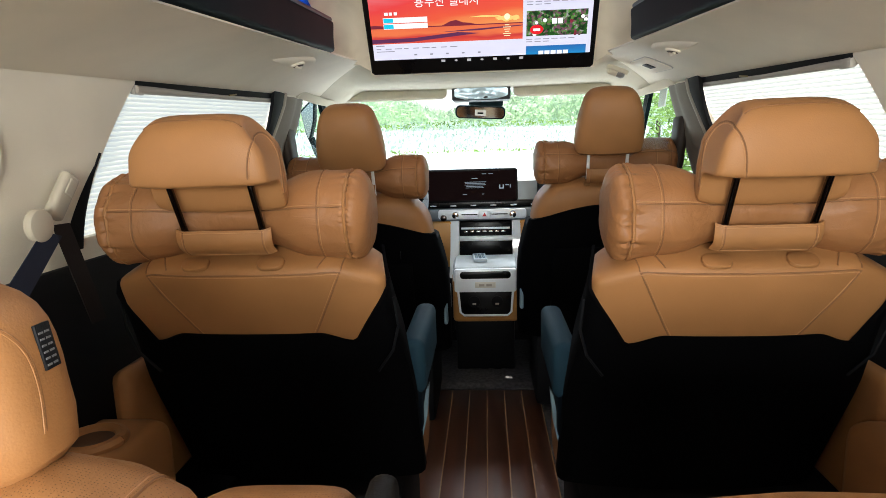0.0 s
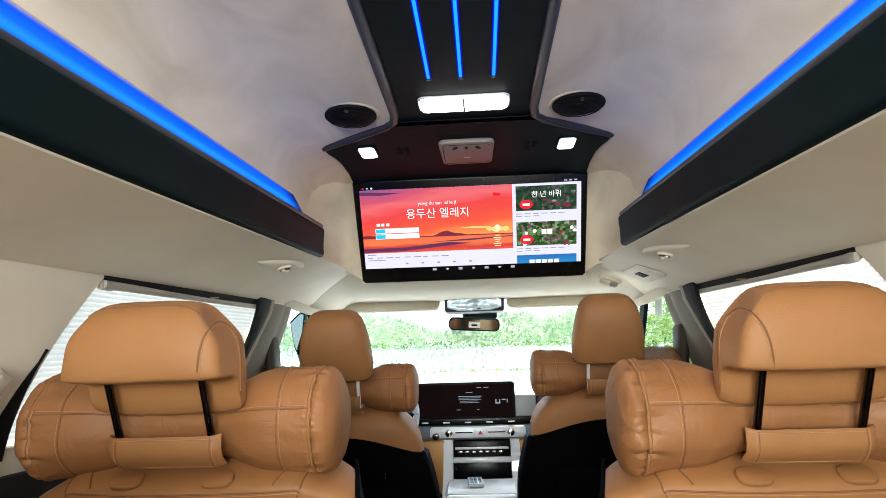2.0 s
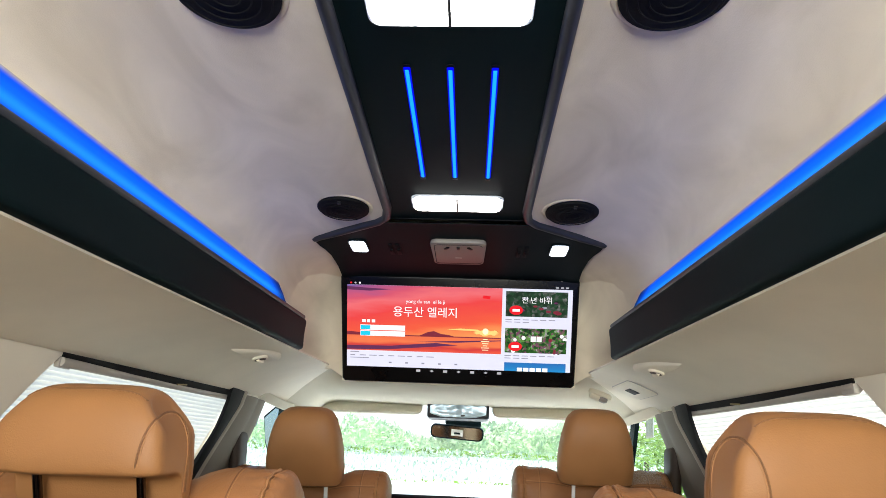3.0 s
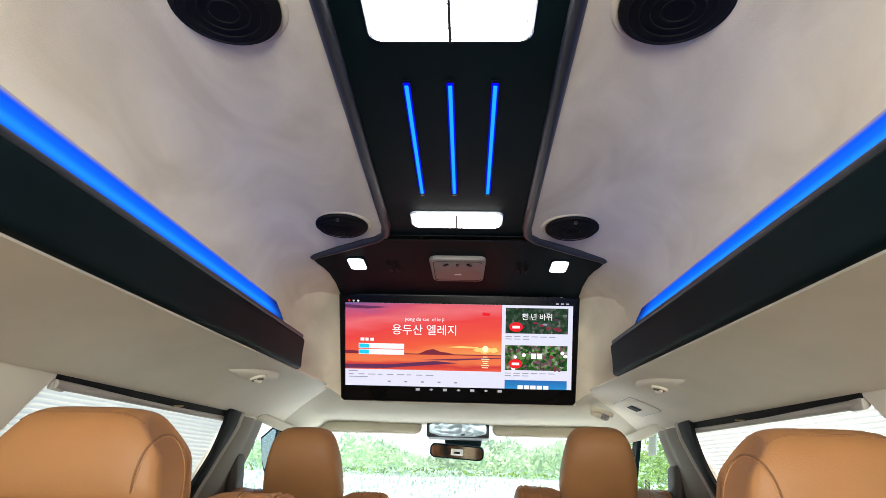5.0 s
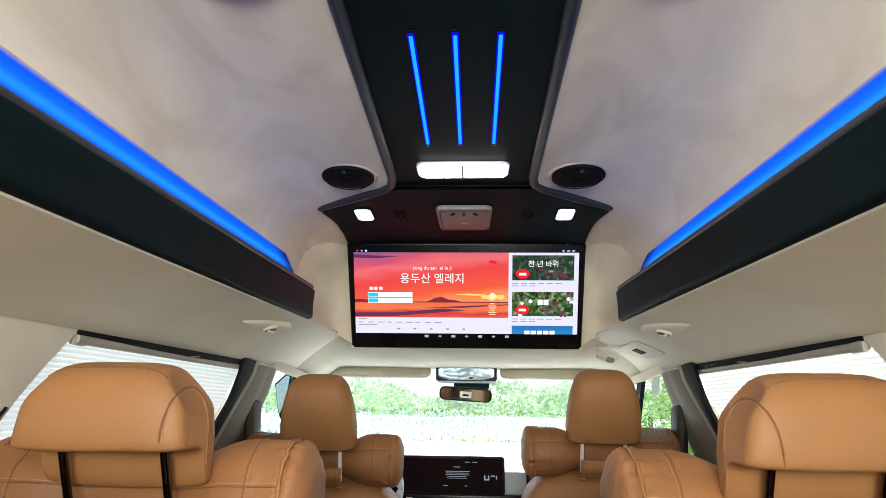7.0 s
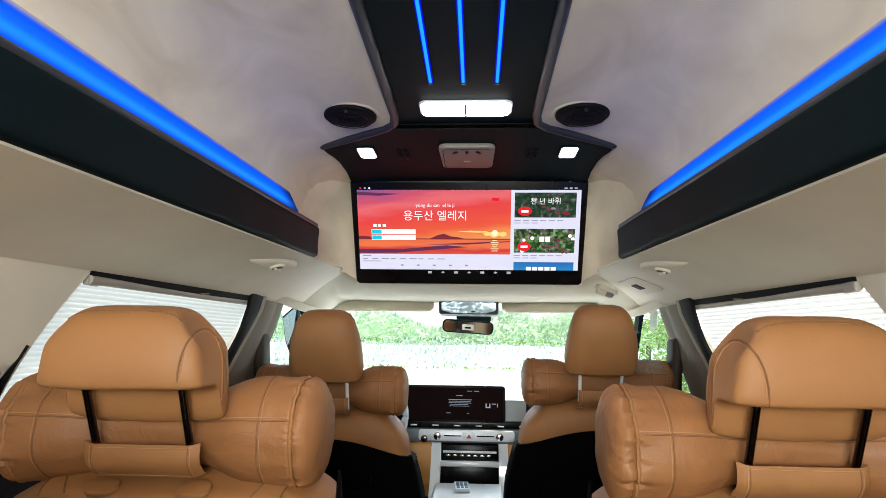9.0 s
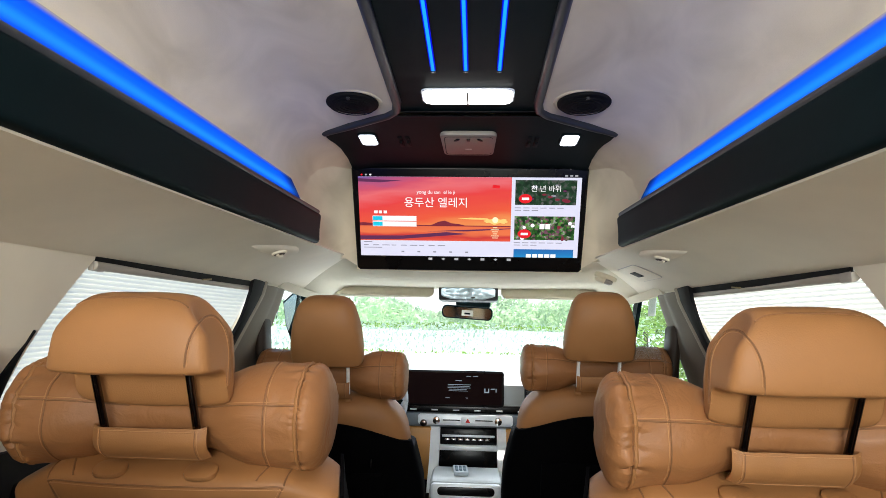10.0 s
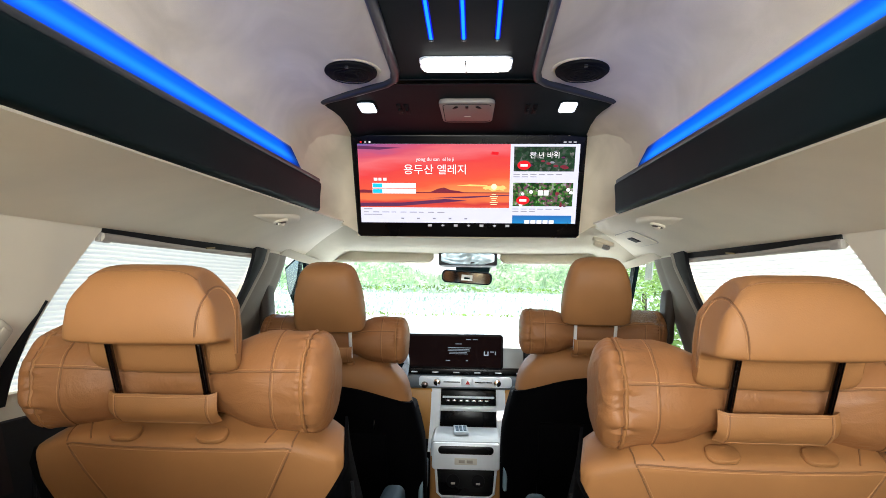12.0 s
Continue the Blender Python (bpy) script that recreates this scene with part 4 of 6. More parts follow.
vent = thing("roof_fitting", "small rounded beige fitting with a grey end on the cab roof", "roof fitting", at=Matrix.Translation((0.524, 2.50, 1.437)) @ Matrix.Rotation(radians(20), 4, "Y") @ Matrix.Scale(0.85, 4))
cap = [(0.7, -0.040), (0.92, -0.034), (1.0, -0.022), (1.0, 0.010), (0.9, 0.024), (0.6, 0.034)]
part("cap", rings([[Vector((x, k * 0.026 * math.cos(a), k * 0.017 * math.sin(a))) for a in np.linspace(0, math.tau, 20, endpoint=False)] for k, x in cap]), BEIGE_PALE, vent)
part("grey_end", rings([[Vector((x, -0.004 + k * 0.0245 * math.cos(a), -0.003 + k * 0.014 * math.sin(a))) for a in np.linspace(0, math.tau, 20, endpoint=False)] for k, x in ((0.95, 0.0), (1.0, 0.012), (0.95, 0.026), (0.6, 0.035))]), material("grey_fitting", (0.20, 0.19, 0.18), 0.5), vent, "grey plastic end")
part("base", flat_xy(rounded(0.10, 0.07, 0.03), 0.004, 0.024, 0.004), BEIGE_PALE, vent)

# ---- cab: doors, windscreen, visors, mirror ----
for side in (-1, 1):
    door = tagged(new("door_1" if side < 0 else "door_2"), "front door with a tinted side window", "door", kind="structure")
    grid = [[Vector((side * (0.80 - 0.075 * ease(z, 0.9, 1.45) - 0.06 * ease(y, 2.9, 3.9)), y, z)) for y in np.linspace(2.42, 4.0, 12)] for z in np.linspace(0.05, 1.02, 6)]
    part("door_panel", sheet(grid, 0.03), BLACK_LEATHER, door)
    # header above the door glass and A-pillar
    rise = lambda y: 0.010 * (1 - ease(y, 2.40, 2.72))
    header = [[Vector((side * x, y, z)) for x, z in ((0.69, 1.395 + rise(y)), (0.715, 1.405 + rise(y)), (0.745, 1.40 + rise(y)), (0.74, 1.375 + rise(y)), (0.715, 1.37 + rise(y)))] for y in np.linspace(2.40, 3.14, 5)]
    part("header", rings(header), BEIGE_PALE, door)
    pillar = [[Vector((side * (0.70 + dx + 0.02 * f), 3.12 + 0.75 * f + dy, 1.41 - 0.38 * f)) for dx, dy in ((-0.03, -0.03), (0.03, -0.03), (0.045, 0.05), (-0.02, 0.06))] for f in np.linspace(0, 1, 6)]
    part("front_pillar", rings(pillar), BEIGE_PALE, door)
    for shift in (-0.026, 0.0, 0.026):
        bar = [[Vector((side * (0.735 + dx + 0.02 * f), 2.81 + shift + dy + 0.36 * f, 1.392 - 0.37 * f)) for dx, dy in ((-0.010, -0.0115), (0.008, -0.0115), (0.008, 0.0115), (-0.010, 0.0115))] for f in np.linspace(0, 1, 4)]
        part("division_bar", rings(bar), DARK_PLASTIC, door, "dark window division bar")
    pane = part("pane", sheet([[Vector((side * 0.775, 2.45, 1.0)), Vector((side * 0.775, 3.6, 1.0))], [Vector((side * 0.735, 2.5, 1.40)), Vector((side * 0.735, 3.15, 1.40))]], 0.004), glass("side_glass", (0.86, 0.93, 0.92)), door, "clear greenish glass")
    pane.visible_shadow = False
    belt = thing("belt_height_adjuster", "dark brown belt adjuster on the door pillar", "seat belt", "front belts", (side * 0.726, 2.305 if side < 0 else 2.35, 1.165))
    part("housing", box(-0.022, 0.016, -0.045, 0.05, -0.10, 0.10, 0.02, 3, m=Matrix.Rotation(side * radians(5), 4, "Y")), material("brown_plastic", (0.030, 0.019, 0.012), 0.6), belt)
    part("loop", box(-0.03, 0.012, 0.05, 0.085, -0.10, -0.04, 0.012, 3), BLACK_RUBBER, belt)
    if side > 0:
        part("sticker", box(-0.002, 0.002, -0.05, 0.05, -0.035, 0.035, 0.0, m=Matrix.Translation((side * 0.748, 2.66, 1.345)) @ Matrix.Rotation(side * radians(6), 4, "Y")), WHITE_PLASTIC, door, "white paper sticker on the glass")

FILM = material("protective_film", (0.55, 0.80, 0.88), 0.18, var=0.25, scale=30, bump=0.0)
FILM.node_tree.nodes["Principled BSDF"].inputs["Alpha"].default_value = 0.2
film_thing = thing("protective_film", "loose crinkled clear film hanging at the front door glass", "plastic film", at=(0, 0, 0))
film = [[Vector((-0.722 + 0.010 * noise.noise(Vector((y * 22, z * 26, 4))) - 0.10 * (z - 1.26), y, z)) for y in np.linspace(2.40, 2.44 + 0.20 * ease(1.27 - z, 0.0, 0.12) + 0.03 * noise.noise(Vector((0, z * 20, 8))), 16)] for z in np.linspace(1.08, 1.25, 18)]
part("sheet", sheet(film, 0.0), FILM, film_thing)
wing = thing("door_mirror", "dark glossy exterior mirror beyond the driver's window", "mirror", at=(-0.850, 3.0, 1.312))
diamond = [(-0.040, 0.050), (0.016, 0.103), (0.034, 0.096), (0.026, 0.0), (-0.004, -0.102), (-0.020, -0.06)]
part("housing", plate(diamond, 0.06, None, 0.006), DARK_PLASTIC, wing)
part("reflector", plate([(0.84 * x, 0.84 * z) for x, z in diamond], 0.003, Matrix.Translation((0, -0.004, 0))), material("door_reflector", (0.22, 0.26, 0.30), 0.08, metal=1.0, bump=0.0), wing)
part("arm", tube([(0, 0.03, -0.08), (0.02, 0.04, -0.15), (0.06, 0.05, -0.24)], 0.016, 10), DARK_PLASTIC, wing)

shield = tagged(new("window_3"), "windscreen", "windscreen", kind="structure")
pane = part("pane", sheet([[Vector((f * 0.74, 3.86 - 0.16 * f * f, 1.0)) for f in np.linspace(-1, 1, 9)], [Vector((f * 0.69, 3.14 - 0.04 * f * f, 1.45)) for f in np.linspace(-1, 1, 9)]], 0.004), glass("windscreen_glass", (0.97, 0.99, 0.98)), shield)
pane.visible_shadow = False
for side in (-1, 1):
    mid, broad = (-0.437, 0.53) if side < 0 else (0.388, 0.475)
    visor = thing("sun_visor", "folded pale beige sun visor in clear wrapping", "sun visor", "sun visors", Matrix.Translation((mid, 3.085, 1.436)) @ Matrix.Rotation(radians(-40), 4, "X"))
    part("pad", plate(rounded(broad, 0.078, 0.034), 0.018, Matrix.Translation((0, -0.009, -0.008)), 0.006), BEIGE_PALE, visor)
    part("pivot", tube([(-broad * 0.46, 0, 0.02), (-broad * 0.46, 0.0, 0.045), (-broad * 0.40, 0.01, 0.05)], 0.007), BEIGE_PALE, visor)
    part("hinge_edge", box(-broad * 0.49, broad * 0.49, 0.004, 0.016, 0.030, 0.036, 0.002), GREY_UNIT, visor)
    wrap = part("wrapping", sheet([[Vector((x, -0.012 + 0.004 * noise.noise(Vector((x * 30, z * 40, side))), z)) for x in np.linspace(-broad * 0.49, broad * 0.49, 22)] for z in np.linspace(-0.056, 0.030, 9)], 0.0), glass("clear_wrap"), visor, "clear plastic wrapping")
lamp_unit = thing("map_lamp_unit", "roof map lamp unit in crinkled clear wrapping", "map lamp", at=(-0.006, 3.06, 1.440))
part("body", box(-0.142, 0.142, -0.03, 0.11, -0.056, 0.02, 0.012, 3), DARK_TRIM, lamp_unit)
crinkle = sheet([[Vector((u * (0.128 - 0.05 * ease(-0.028 - z, 0.0, 0.024) ** 2 - 0.03 * ease(z + 0.006, 0.0, 0.016) ** 2), -0.034 - 0.01 * (0.03 + z) + 0.006 * noise.noise(Vector((u * 2.7, z * 34, 3))) - 0.0008 * noise.noise(Vector((u * 9.5, z * 90, 7))), z)) for u in np.linspace(-1, 1, 60)] for z in np.linspace(-0.050, 0.008, 18)], 0.0)
part("wrapping", crinkle, material("crinkled_film", (0.46, 0.58, 0.66), 0.3, metal=0.4, bump=0.0), lamp_unit, "crinkled silvery plastic")
part("lens", box(-0.14, 0.14, -0.036, -0.024, 0.008, 0.018, 0.003), DARK_TRIM, lamp_unit)
mirror = thing("rear_view_mirror", "dark-framed interior mirror with a white sticker", "mirror", at=Matrix.Translation((-0.013, 3.28, 1.338)) @ Matrix.Rotation(radians(3.5), 4, "Y") @ Matrix.Rotation(radians(9), 4, "X"))
part("housing", plate(rounded(0.262, 0.068, 0.026), 0.03, Matrix.Translation((0, 0.0, 0)), 0.006), DARK_PLASTIC, mirror)
part("reflector", plate(rounded(0.246, 0.054, 0.020), 0.002, Matrix.Translation((0, -0.0025, 0))), material("mirror_surface", (0.8, 0.8, 0.8), 0.04, metal=1.0, bump=0.0), mirror)
part("sticker", box(-0.028, 0.03, -0.0045, -0.003, -0.016, 0.014, 0.0), WHITE_PLASTIC, mirror, "white sticker with a dark bar")
part("sticker_bar", box(-0.014, 0.016, -0.0055, -0.0044, -0.008, 0.001, 0.0), DARK_PLASTIC, mirror)
part("stalk", tube([(0, 0.02, 0.02), (0, 0.03, 0.07), (0, -0.02, 0.11)], 0.012), DARK_PLASTIC, mirror)
part("camera_cover", box(-0.06, 0.115, -0.06, 0.03, 0.036, 0.075, 0.012, 3), DARK_PLASTIC, mirror)

# ---- dashboard ----
dash = thing("dashboard", "grey, silver and tan dashboard with a wide display", "dashboard", at=(0, 3.05, 0))
top = [[Vector((x, y, z)) for x in np.linspace(-0.74, 0.74, 17)] for y, z in ((0.035, 0.885), (0.05, 0.99), (0.09, 1.025), (0.25, 1.035), (0.5, 1.02), (0.85, 0.99))]
part("top_pad", sheet(top, 0.02), material("grey_dash_top", (0.42, 0.46, 0.48), 0.6), dash, "grey dash top")
part("vent_band", box(-0.72, 0.72, 0.0, 0.05, 0.866, 0.898, 0.004), BLACK_GLOSS, dash, "black air vent band")
for k in range(6):
    x = -0.27 + 0.10 * k
    part("vent_tab", box(x, x + 0.03, -0.006, 0.0, 0.872, 0.878, 0.001), SILVER, dash)
SLATE = material("slate_satin", (0.20, 0.235, 0.26), 0.35, metal=0.2, bump=0.02)
part("trim_strip", box(-0.72, 0.72, -0.002, 0.03, 0.798, 0.862, 0.008, 3), SLATE, dash, "slate grey trim strip")
part("key_bar", plate(rounded(0.44, 0.050, 0.014, cx=-0.012, cz=0.832), 0.012, Matrix.Translation((0, -0.008, 0)), 0.003), SILVER, dash, "satin silver key bar")
for side in (-1, 1):
    part("trim_groove", box(-0.115 if side < 0 else 0.035, -0.035 if side < 0 else 0.115, -0.011, -0.004, 0.828, 0.833, 0.001), BLACK_GLOSS, dash)
for x in (-0.145, 0.14):
    part("knob", disc(0.017, 0.026, 24, pose(x, -0.032, 0.83), 0.003), CHROME, dash, "chrome rotary knob")
part("start_button", disc(0.016, 0.016, 20, pose(-0.205, -0.02, 0.815), 0.003), BLACK_CHROME, dash)
part("hazard_key", box(-0.03, 0.03, -0.011, -0.006, 0.815, 0.847, 0.003), SILVER, dash)
tri = [(-0.011, -0.008), (0.011, -0.008), (0.0, 0.011)]
part("hazard_mark", plate(tri, 0.002, Matrix.Translation((0, -0.0155, 0.829))), material("hazard_red", (0.6, 0.02, 0.02), 0.5), dash, "red warning triangle")
for x0, x1 in ((-0.72, -0.165), (0.172, 0.72)):
    part("knee_panel", box(x0, x1, 0.0, 0.06, 0.56, 0.797, 0.01, 3), material("tan_dash_panel", (0.60, 0.28, 0.055), 0.4), dash, "tan lower panel")
    part("under_panel", box(x0, x1, 0.05, 0.3, 0.2, 0.565, 0.01), BLACK_LEATHER, dash)
part("under_panel", box(-0.17, 0.175, 0.08, 0.3, 0.2, 0.78, 0.0), BLACK_LEATHER, dash)
for x0, x1 in ((-0.172, -0.128), (0.136, 0.178)):
    stack = [[Vector((x0, y, z)), Vector((x1, y, z)), Vector((x1, y + 0.06, z)), Vector((x0, y + 0.06, z))] for y, z in ((0.005, 0.797), (-0.01, 0.74), (-0.06, 0.66), (-0.14, 0.60), (-0.2, 0.55))]
    part("stack_rail", rings(stack), SILVER, dash, "silver centre stack side")
part("climate_panel", box(-0.126, 0.134, -0.010, 0.05, 0.722, 0.793, 0.004, m=None), BLACK_GLOSS, dash, "black climate control panel")
for k in range(7):
    part("climate_key", box(-0.105 + 0.031 * k, -0.083 + 0.031 * k, -0.016, -0.008, 0.742, 0.750, 0.002), CHROME, dash)
part("climate_bar", box(-0.118, 0.126, -0.014, -0.006, 0.756, 0.766, 0.002), SILVER, dash)
part("stack_bridge", box(-0.128, 0.136, -0.04, 0.04, 0.700, 0.722, 0.005), SILVER, dash)
part("cubby", box(-0.126, 0.134, -0.02, 0.05, 0.62, 0.70, 0.003), BLACK_GLOSS, dash, "dark open cubby")
display = part("display", plate(rounded(0.63, 0.165, 0.016, cx=-0.149, cz=0.975), 0.02, Matrix.Translation((0, -0.022, 0)), 0.004), BLACK_GLOSS, dash, "wide dark glass display")
DISPLAY_GLOW = glowing("display_words", (0.55, 0.66, 0.78), 0.15)
DISPLAY_TINT = glowing("display_tint", (0.020, 0.009, 0.009), 0.06)
bm = bmesh.new()
bm.faces.new([bm.verts.new(p) for p in ((-0.455, -0.0235, 0.903), (0.155, -0.0235, 0.903), (0.155, -0.0235, 1.047), (-0.455, -0.0235, 1.047))])
part("display_image", bm, DISPLAY_TINT, display, smooth=False)
for x0, x1, z0, z1 in ((-0.095, 0.012, 0.992, 0.9942), (-0.093, 0.006, 0.985, 0.9868), (-0.095, 0.010, 0.978, 0.9798), (-0.088, -0.005, 0.971, 0.9726), (-0.090, 0.0, 0.964, 0.9655), (-0.06, -0.03, 1.010, 1.0125), (-0.01, 0.012, 1.031, 1.0335), (0.022, 0.045, 1.031, 1.0335), (-0.105, -0.085, 0.932, 0.9345), (-0.01, 0.0, 0.932, 0.9345),
                       (0.075, 0.080, 0.958, 0.978), (0.080, 0.092, 0.958, 0.963), (0.092, 0.097, 0.958, 0.978), (0.104, 0.122, 0.974, 0.978), (0.127, 0.131, 0.962, 0.978)):
    bm = bmesh.new()
    bm.faces.new([bm.verts.new((x, -0.0245, z)) for x, z in ((x0, z0), (x1, z0), (x1, z1), (x0, z1))])
    part("display_bar", bm, DISPLAY_GLOW, display, smooth=False)
part("passenger_vent", box(0.262, 0.48, -0.012, 0.04, 0.895, 1.015, 0.012, 3), BLACK_GLOSS, dash, "black passenger side vent")
for k in range(5):
    part("vent_slat", box(0.268, 0.47, -0.016, -0.008, 0.907 + 0.02 * k, 0.911 + 0.02 * k, 0.001), DARK_TRIM, dash)

wheel = thing("steering_wheel", "steering wheel in white protective wrapping", "steering wheel", at=Matrix.Translation((-0.455, 2.80, 0.93)) @ Matrix.Rotation(radians(-24), 4, "X"))
part("rim", tube([(0.185 * math.cos(a), 0, 0.185 * math.sin(a)) for a in np.linspace(0, math.tau, 41)], 0.017, 10), material("pale_wrap", (0.55, 0.60, 0.64), 0.25, var=0.3, scale=40), wheel, "rim in pale crinkled wrap")
part("hub", box(-0.08, 0.08, -0.02, 0.05, -0.06, 0.05, 0.03, 3), DARK_PLASTIC, wheel)
for a in (0, 180, 270):
    part("spoke", tube([(0, 0, 0), (0.18 * math.cos(radians(a)), 0, 0.18 * math.sin(radians(a)))], 0.016), DARK_PLASTIC, wheel)

# ---- centre console and the remote on it ----
console = thing("centre_console", "silver and tan centre console with rear vents", "console", at=(0, 2.62, 0))
part("body", box(-0.146, 0.146, 0.012, 0.27, 0.395, 0.628, 0.02, 3), material("tan_console", (0.48, 0.23, 0.07), 0.4), console, "tan leather sides")
part("lid", rings([[Vector((0.142 * sx, y, z + dz)) for sx, dz in ((-1, -0.02), (-1, 0.004), (-0.93, 0.016), (0.93, 0.016), (1, 0.004), (1, -0.02))] for y, z in ((-0.004, 0.608), (0.002, 0.632), (0.025, 0.644), (0.10, 0.648), (0.20, 0.648), (0.245, 0.642), (0.255, 0.615))]), LIGHT_GREY, console, "light grey padded lid")
part("vent_frame", plate(rounded(0.272, 0.105, 0.012, cz=0.592), 0.03, Matrix.Translation((0, -0.014, 0)), 0.006), SILVER, console, "silver vent surround")
part("vent_slot", plate(rounded(0.222, 0.032, 0.015, cz=0.617), 0.006, Matrix.Translation((0, -0.0175, 0)), 0.002), BLACK_GLOSS, console, "dark vent slot")
for k in range(2):
    part("vent_key", box(-0.028 + 0.032 * k, -0.004 + 0.032 * k, -0.0185, -0.012, 0.567, 0.579, 0.001), GREY_UNIT, console)
part("key_plate", box(-0.045, 0.045, -0.0165, -0.012, 0.560, 0.586, 0.002), WHITE_PLASTIC, console)
part("socket_panel", plate([(-0.120, 0.545), (0.120, 0.545), (0.112, 0.45), (0.095, 0.435), (-0.095, 0.435), (-0.112, 0.45)], 0.02, Matrix.Translation((0, -0.010, 0)), 0.003), BLACK_GLOSS, console, "black socket panel")
for x in (-0.05, 0.05):
    part("socket", disc(0.026, 0.006, 24, pose(x, -0.0155, 0.497), 0.002), BLACK_RUBBER, console)
    part("socket_mark", box(x - 0.008, x + 0.008, -0.0175, -0.015, 0.484, 0.492, 0.001), GREY_UNIT, console)
part("socket_trim", tube([(-0.120, -0.012, 0.545), (-0.112, -0.012, 0.45), (-0.095, -0.012, 0.435), (0.095, -0.012, 0.435), (0.112, -0.012, 0.45), (0.120, -0.012, 0.545)], 0.005), SILVER, console, "silver trim line")
part("foot", box(-0.155, 0.145, 0.40, 0.52, -0.01, 0.44, 0.015), BLACK_LEATHER, console)
remote = thing("remote_control", "small white remote control with rows of keys", "remote control", at=Matrix.Translation((-0.024, 2.725, 0.6765)) @ Matrix.Rotation(radians(1), 4, "X") @ Matrix.Rotation(radians(4), 4, "Z"))
part("case", box(-0.03, 0.03, -0.065, 0.065, -0.012, 0.003, 0.004, 3), material("pale_blue_case", (0.50, 0.58, 0.64), 0.4), remote)
for i in range(3):
    for j in range(4):
        part("key", box(-0.022 + 0.016 * i, -0.010 + 0.016 * i, -0.050 + 0.025 * j, -0.033 + 0.025 * j, 0.002, 0.006, 0.002), material("blue_grey_key", (0.10, 0.17, 0.22), 0.5) if i + j == 0 else bpy.data.materials["blue_grey_key"], remote)

# ---- seats ----
def surface_seam(points, mat, parent, m, r=0.0016, name="seam"):
    return part(name, tube([Vector(p) for p in points], r, 6, m=m), mat, parent)


def tree_of(bm):
    from mathutils.bvhtree import BVHTree
    bmesh.ops.recalc_face_normals(bm, faces=bm.faces)
    return BVHTree.FromBMesh(bm)


def laid(tree, rays, lift=0.0003):
    """Points where rays meet a form, lifted a little off it."""
    out = []
    for o, d in rays:
        hit, normal, _, _ = tree.ray_cast(Vector(o), Vector(d).normalized())
        if hit is not None:
            out.append(hit + normal * lift)
    return out


def from_behind(points):
    return [((x, -0.6, z), (0, 1, 0)) for x, z in points]


def neck_pillow(parent, m, width, big, small, y0, z0, strap_w, strap_y, strap_z0, strap_z1):
    """A bolster, thick at both ends and drawn in by a strap at its middle; the end seams are gathered."""
    half = [0.0, 0.08, 0.16, 0.24, 0.32, 0.40, 0.48, 0.56, 0.64, 0.70, 0.75, 0.79, 0.82, 0.845, 0.865, 0.88, 0.892, 0.90, 0.908, 0.92, 0.935, 0.95, 0.965, 0.98, 0.992, 1.0]
    us = [-u for u in half[:0:-1]] + half
    n = 144
    swell = lambda u: small + (big - small) * ease(abs(u), 0.22, 0.62)
    close = lambda v: math.sqrt(max(0.0, 1 - max(0.0, (v - 0.87) / 0.142) ** 4.5))
    sections = []
    for u in us:
        v, side = abs(u), math.copysign(1, u)
        gather, groove = math.exp(-((v - 0.90) / 0.055) ** 2), math.exp(-((v - 0.90) / 0.010) ** 2)
        ring = []
        for k in range(n):
            a = k * math.tau / n
            fold = noise.noise(Vector((5.0 * math.cos(a), 5.0 * math.sin(a), 5 * side))) + 0.8 * noise.noise(Vector((12 * math.cos(a), 12 * math.sin(a), 9 * side)))
            broad = noise.noise(Vector((1.6 * math.cos(a), 1.6 * math.sin(a), 2.5 * u + 3)))
            rr = swell(u) * close(v) * (1 + 0.070 * fold * gather - 0.045 * groove + 0.050 * broad)
            q = Vector((u * width / 2 + side * 0.012 * max(0.0, v - 0.88) / 0.12, y0 + rr * math.cos(a), z0 + rr * 0.96 * math.sin(a)))
            q += 0.0035 * noise.noise_vector(Vector((q.x * 9, q.y * 24, q.z * 24))) + 0.0012 * noise.noise_vector(q * 55)
            ring.append(q)
        sections.append(ring)
    bm = rings(sections)
    tree = tree_of(bm)
    bm.transform(m)
    pillow = part("neck_pillow", bm, TAN_SOFT, parent, "tan leather bolster tied below the headrest")
    around = lambda x, a: ((x, y0 + 0.3 * math.cos(a), z0 + 0.3 * math.sin(a)), (0, -math.cos(a), -math.sin(a)))
    for side in (-1, 1):
        for u, r, mat in ((0.90, 0.0030, TAN), (0.918, 0.0008, TAN_SEAM), (0.70, 0.0011, TAN_SEAM), (0.715, 0.0008, TAN_PALE)):
            surface_seam(laid(tree, [around(side * u * width / 2, a) for a in np.linspace(0, math.tau, 65)], 0.0002), mat, pillow, m, r, "piping" if r > 0.0015 else "seam")
        for a, mat, r in ((2.38, TAN_SEAM, 0.0012), (2.33, TAN_PALE, 0.0008)):
            surface_seam(laid(tree, [around(side * x, a) for x in np.linspace(0.05, width * 0.448, 26)], 0.0002), mat, pillow, m, r)
    rows = [[Vector((x, strap_y + 0.012 * (1 - math.cos(3 * (z - strap_z0) / (strap_z1 - strap_z0) - 1.5)) + 0.010 * max(0.0, (abs(x) - strap_w + 0.016) / 0.02) ** 2 + 0.0012 * noise.noise(Vector((x * 40, z * 50, 1))), z)) for x in np.linspace(-strap_w - 0.002, strap_w + 0.002, 31)] for z in np.linspace(strap_z0, strap_z1, 9)]
    strap = sheet(rows, 0.006)
    strap_tree = tree_of(strap)
    strap.transform(m)
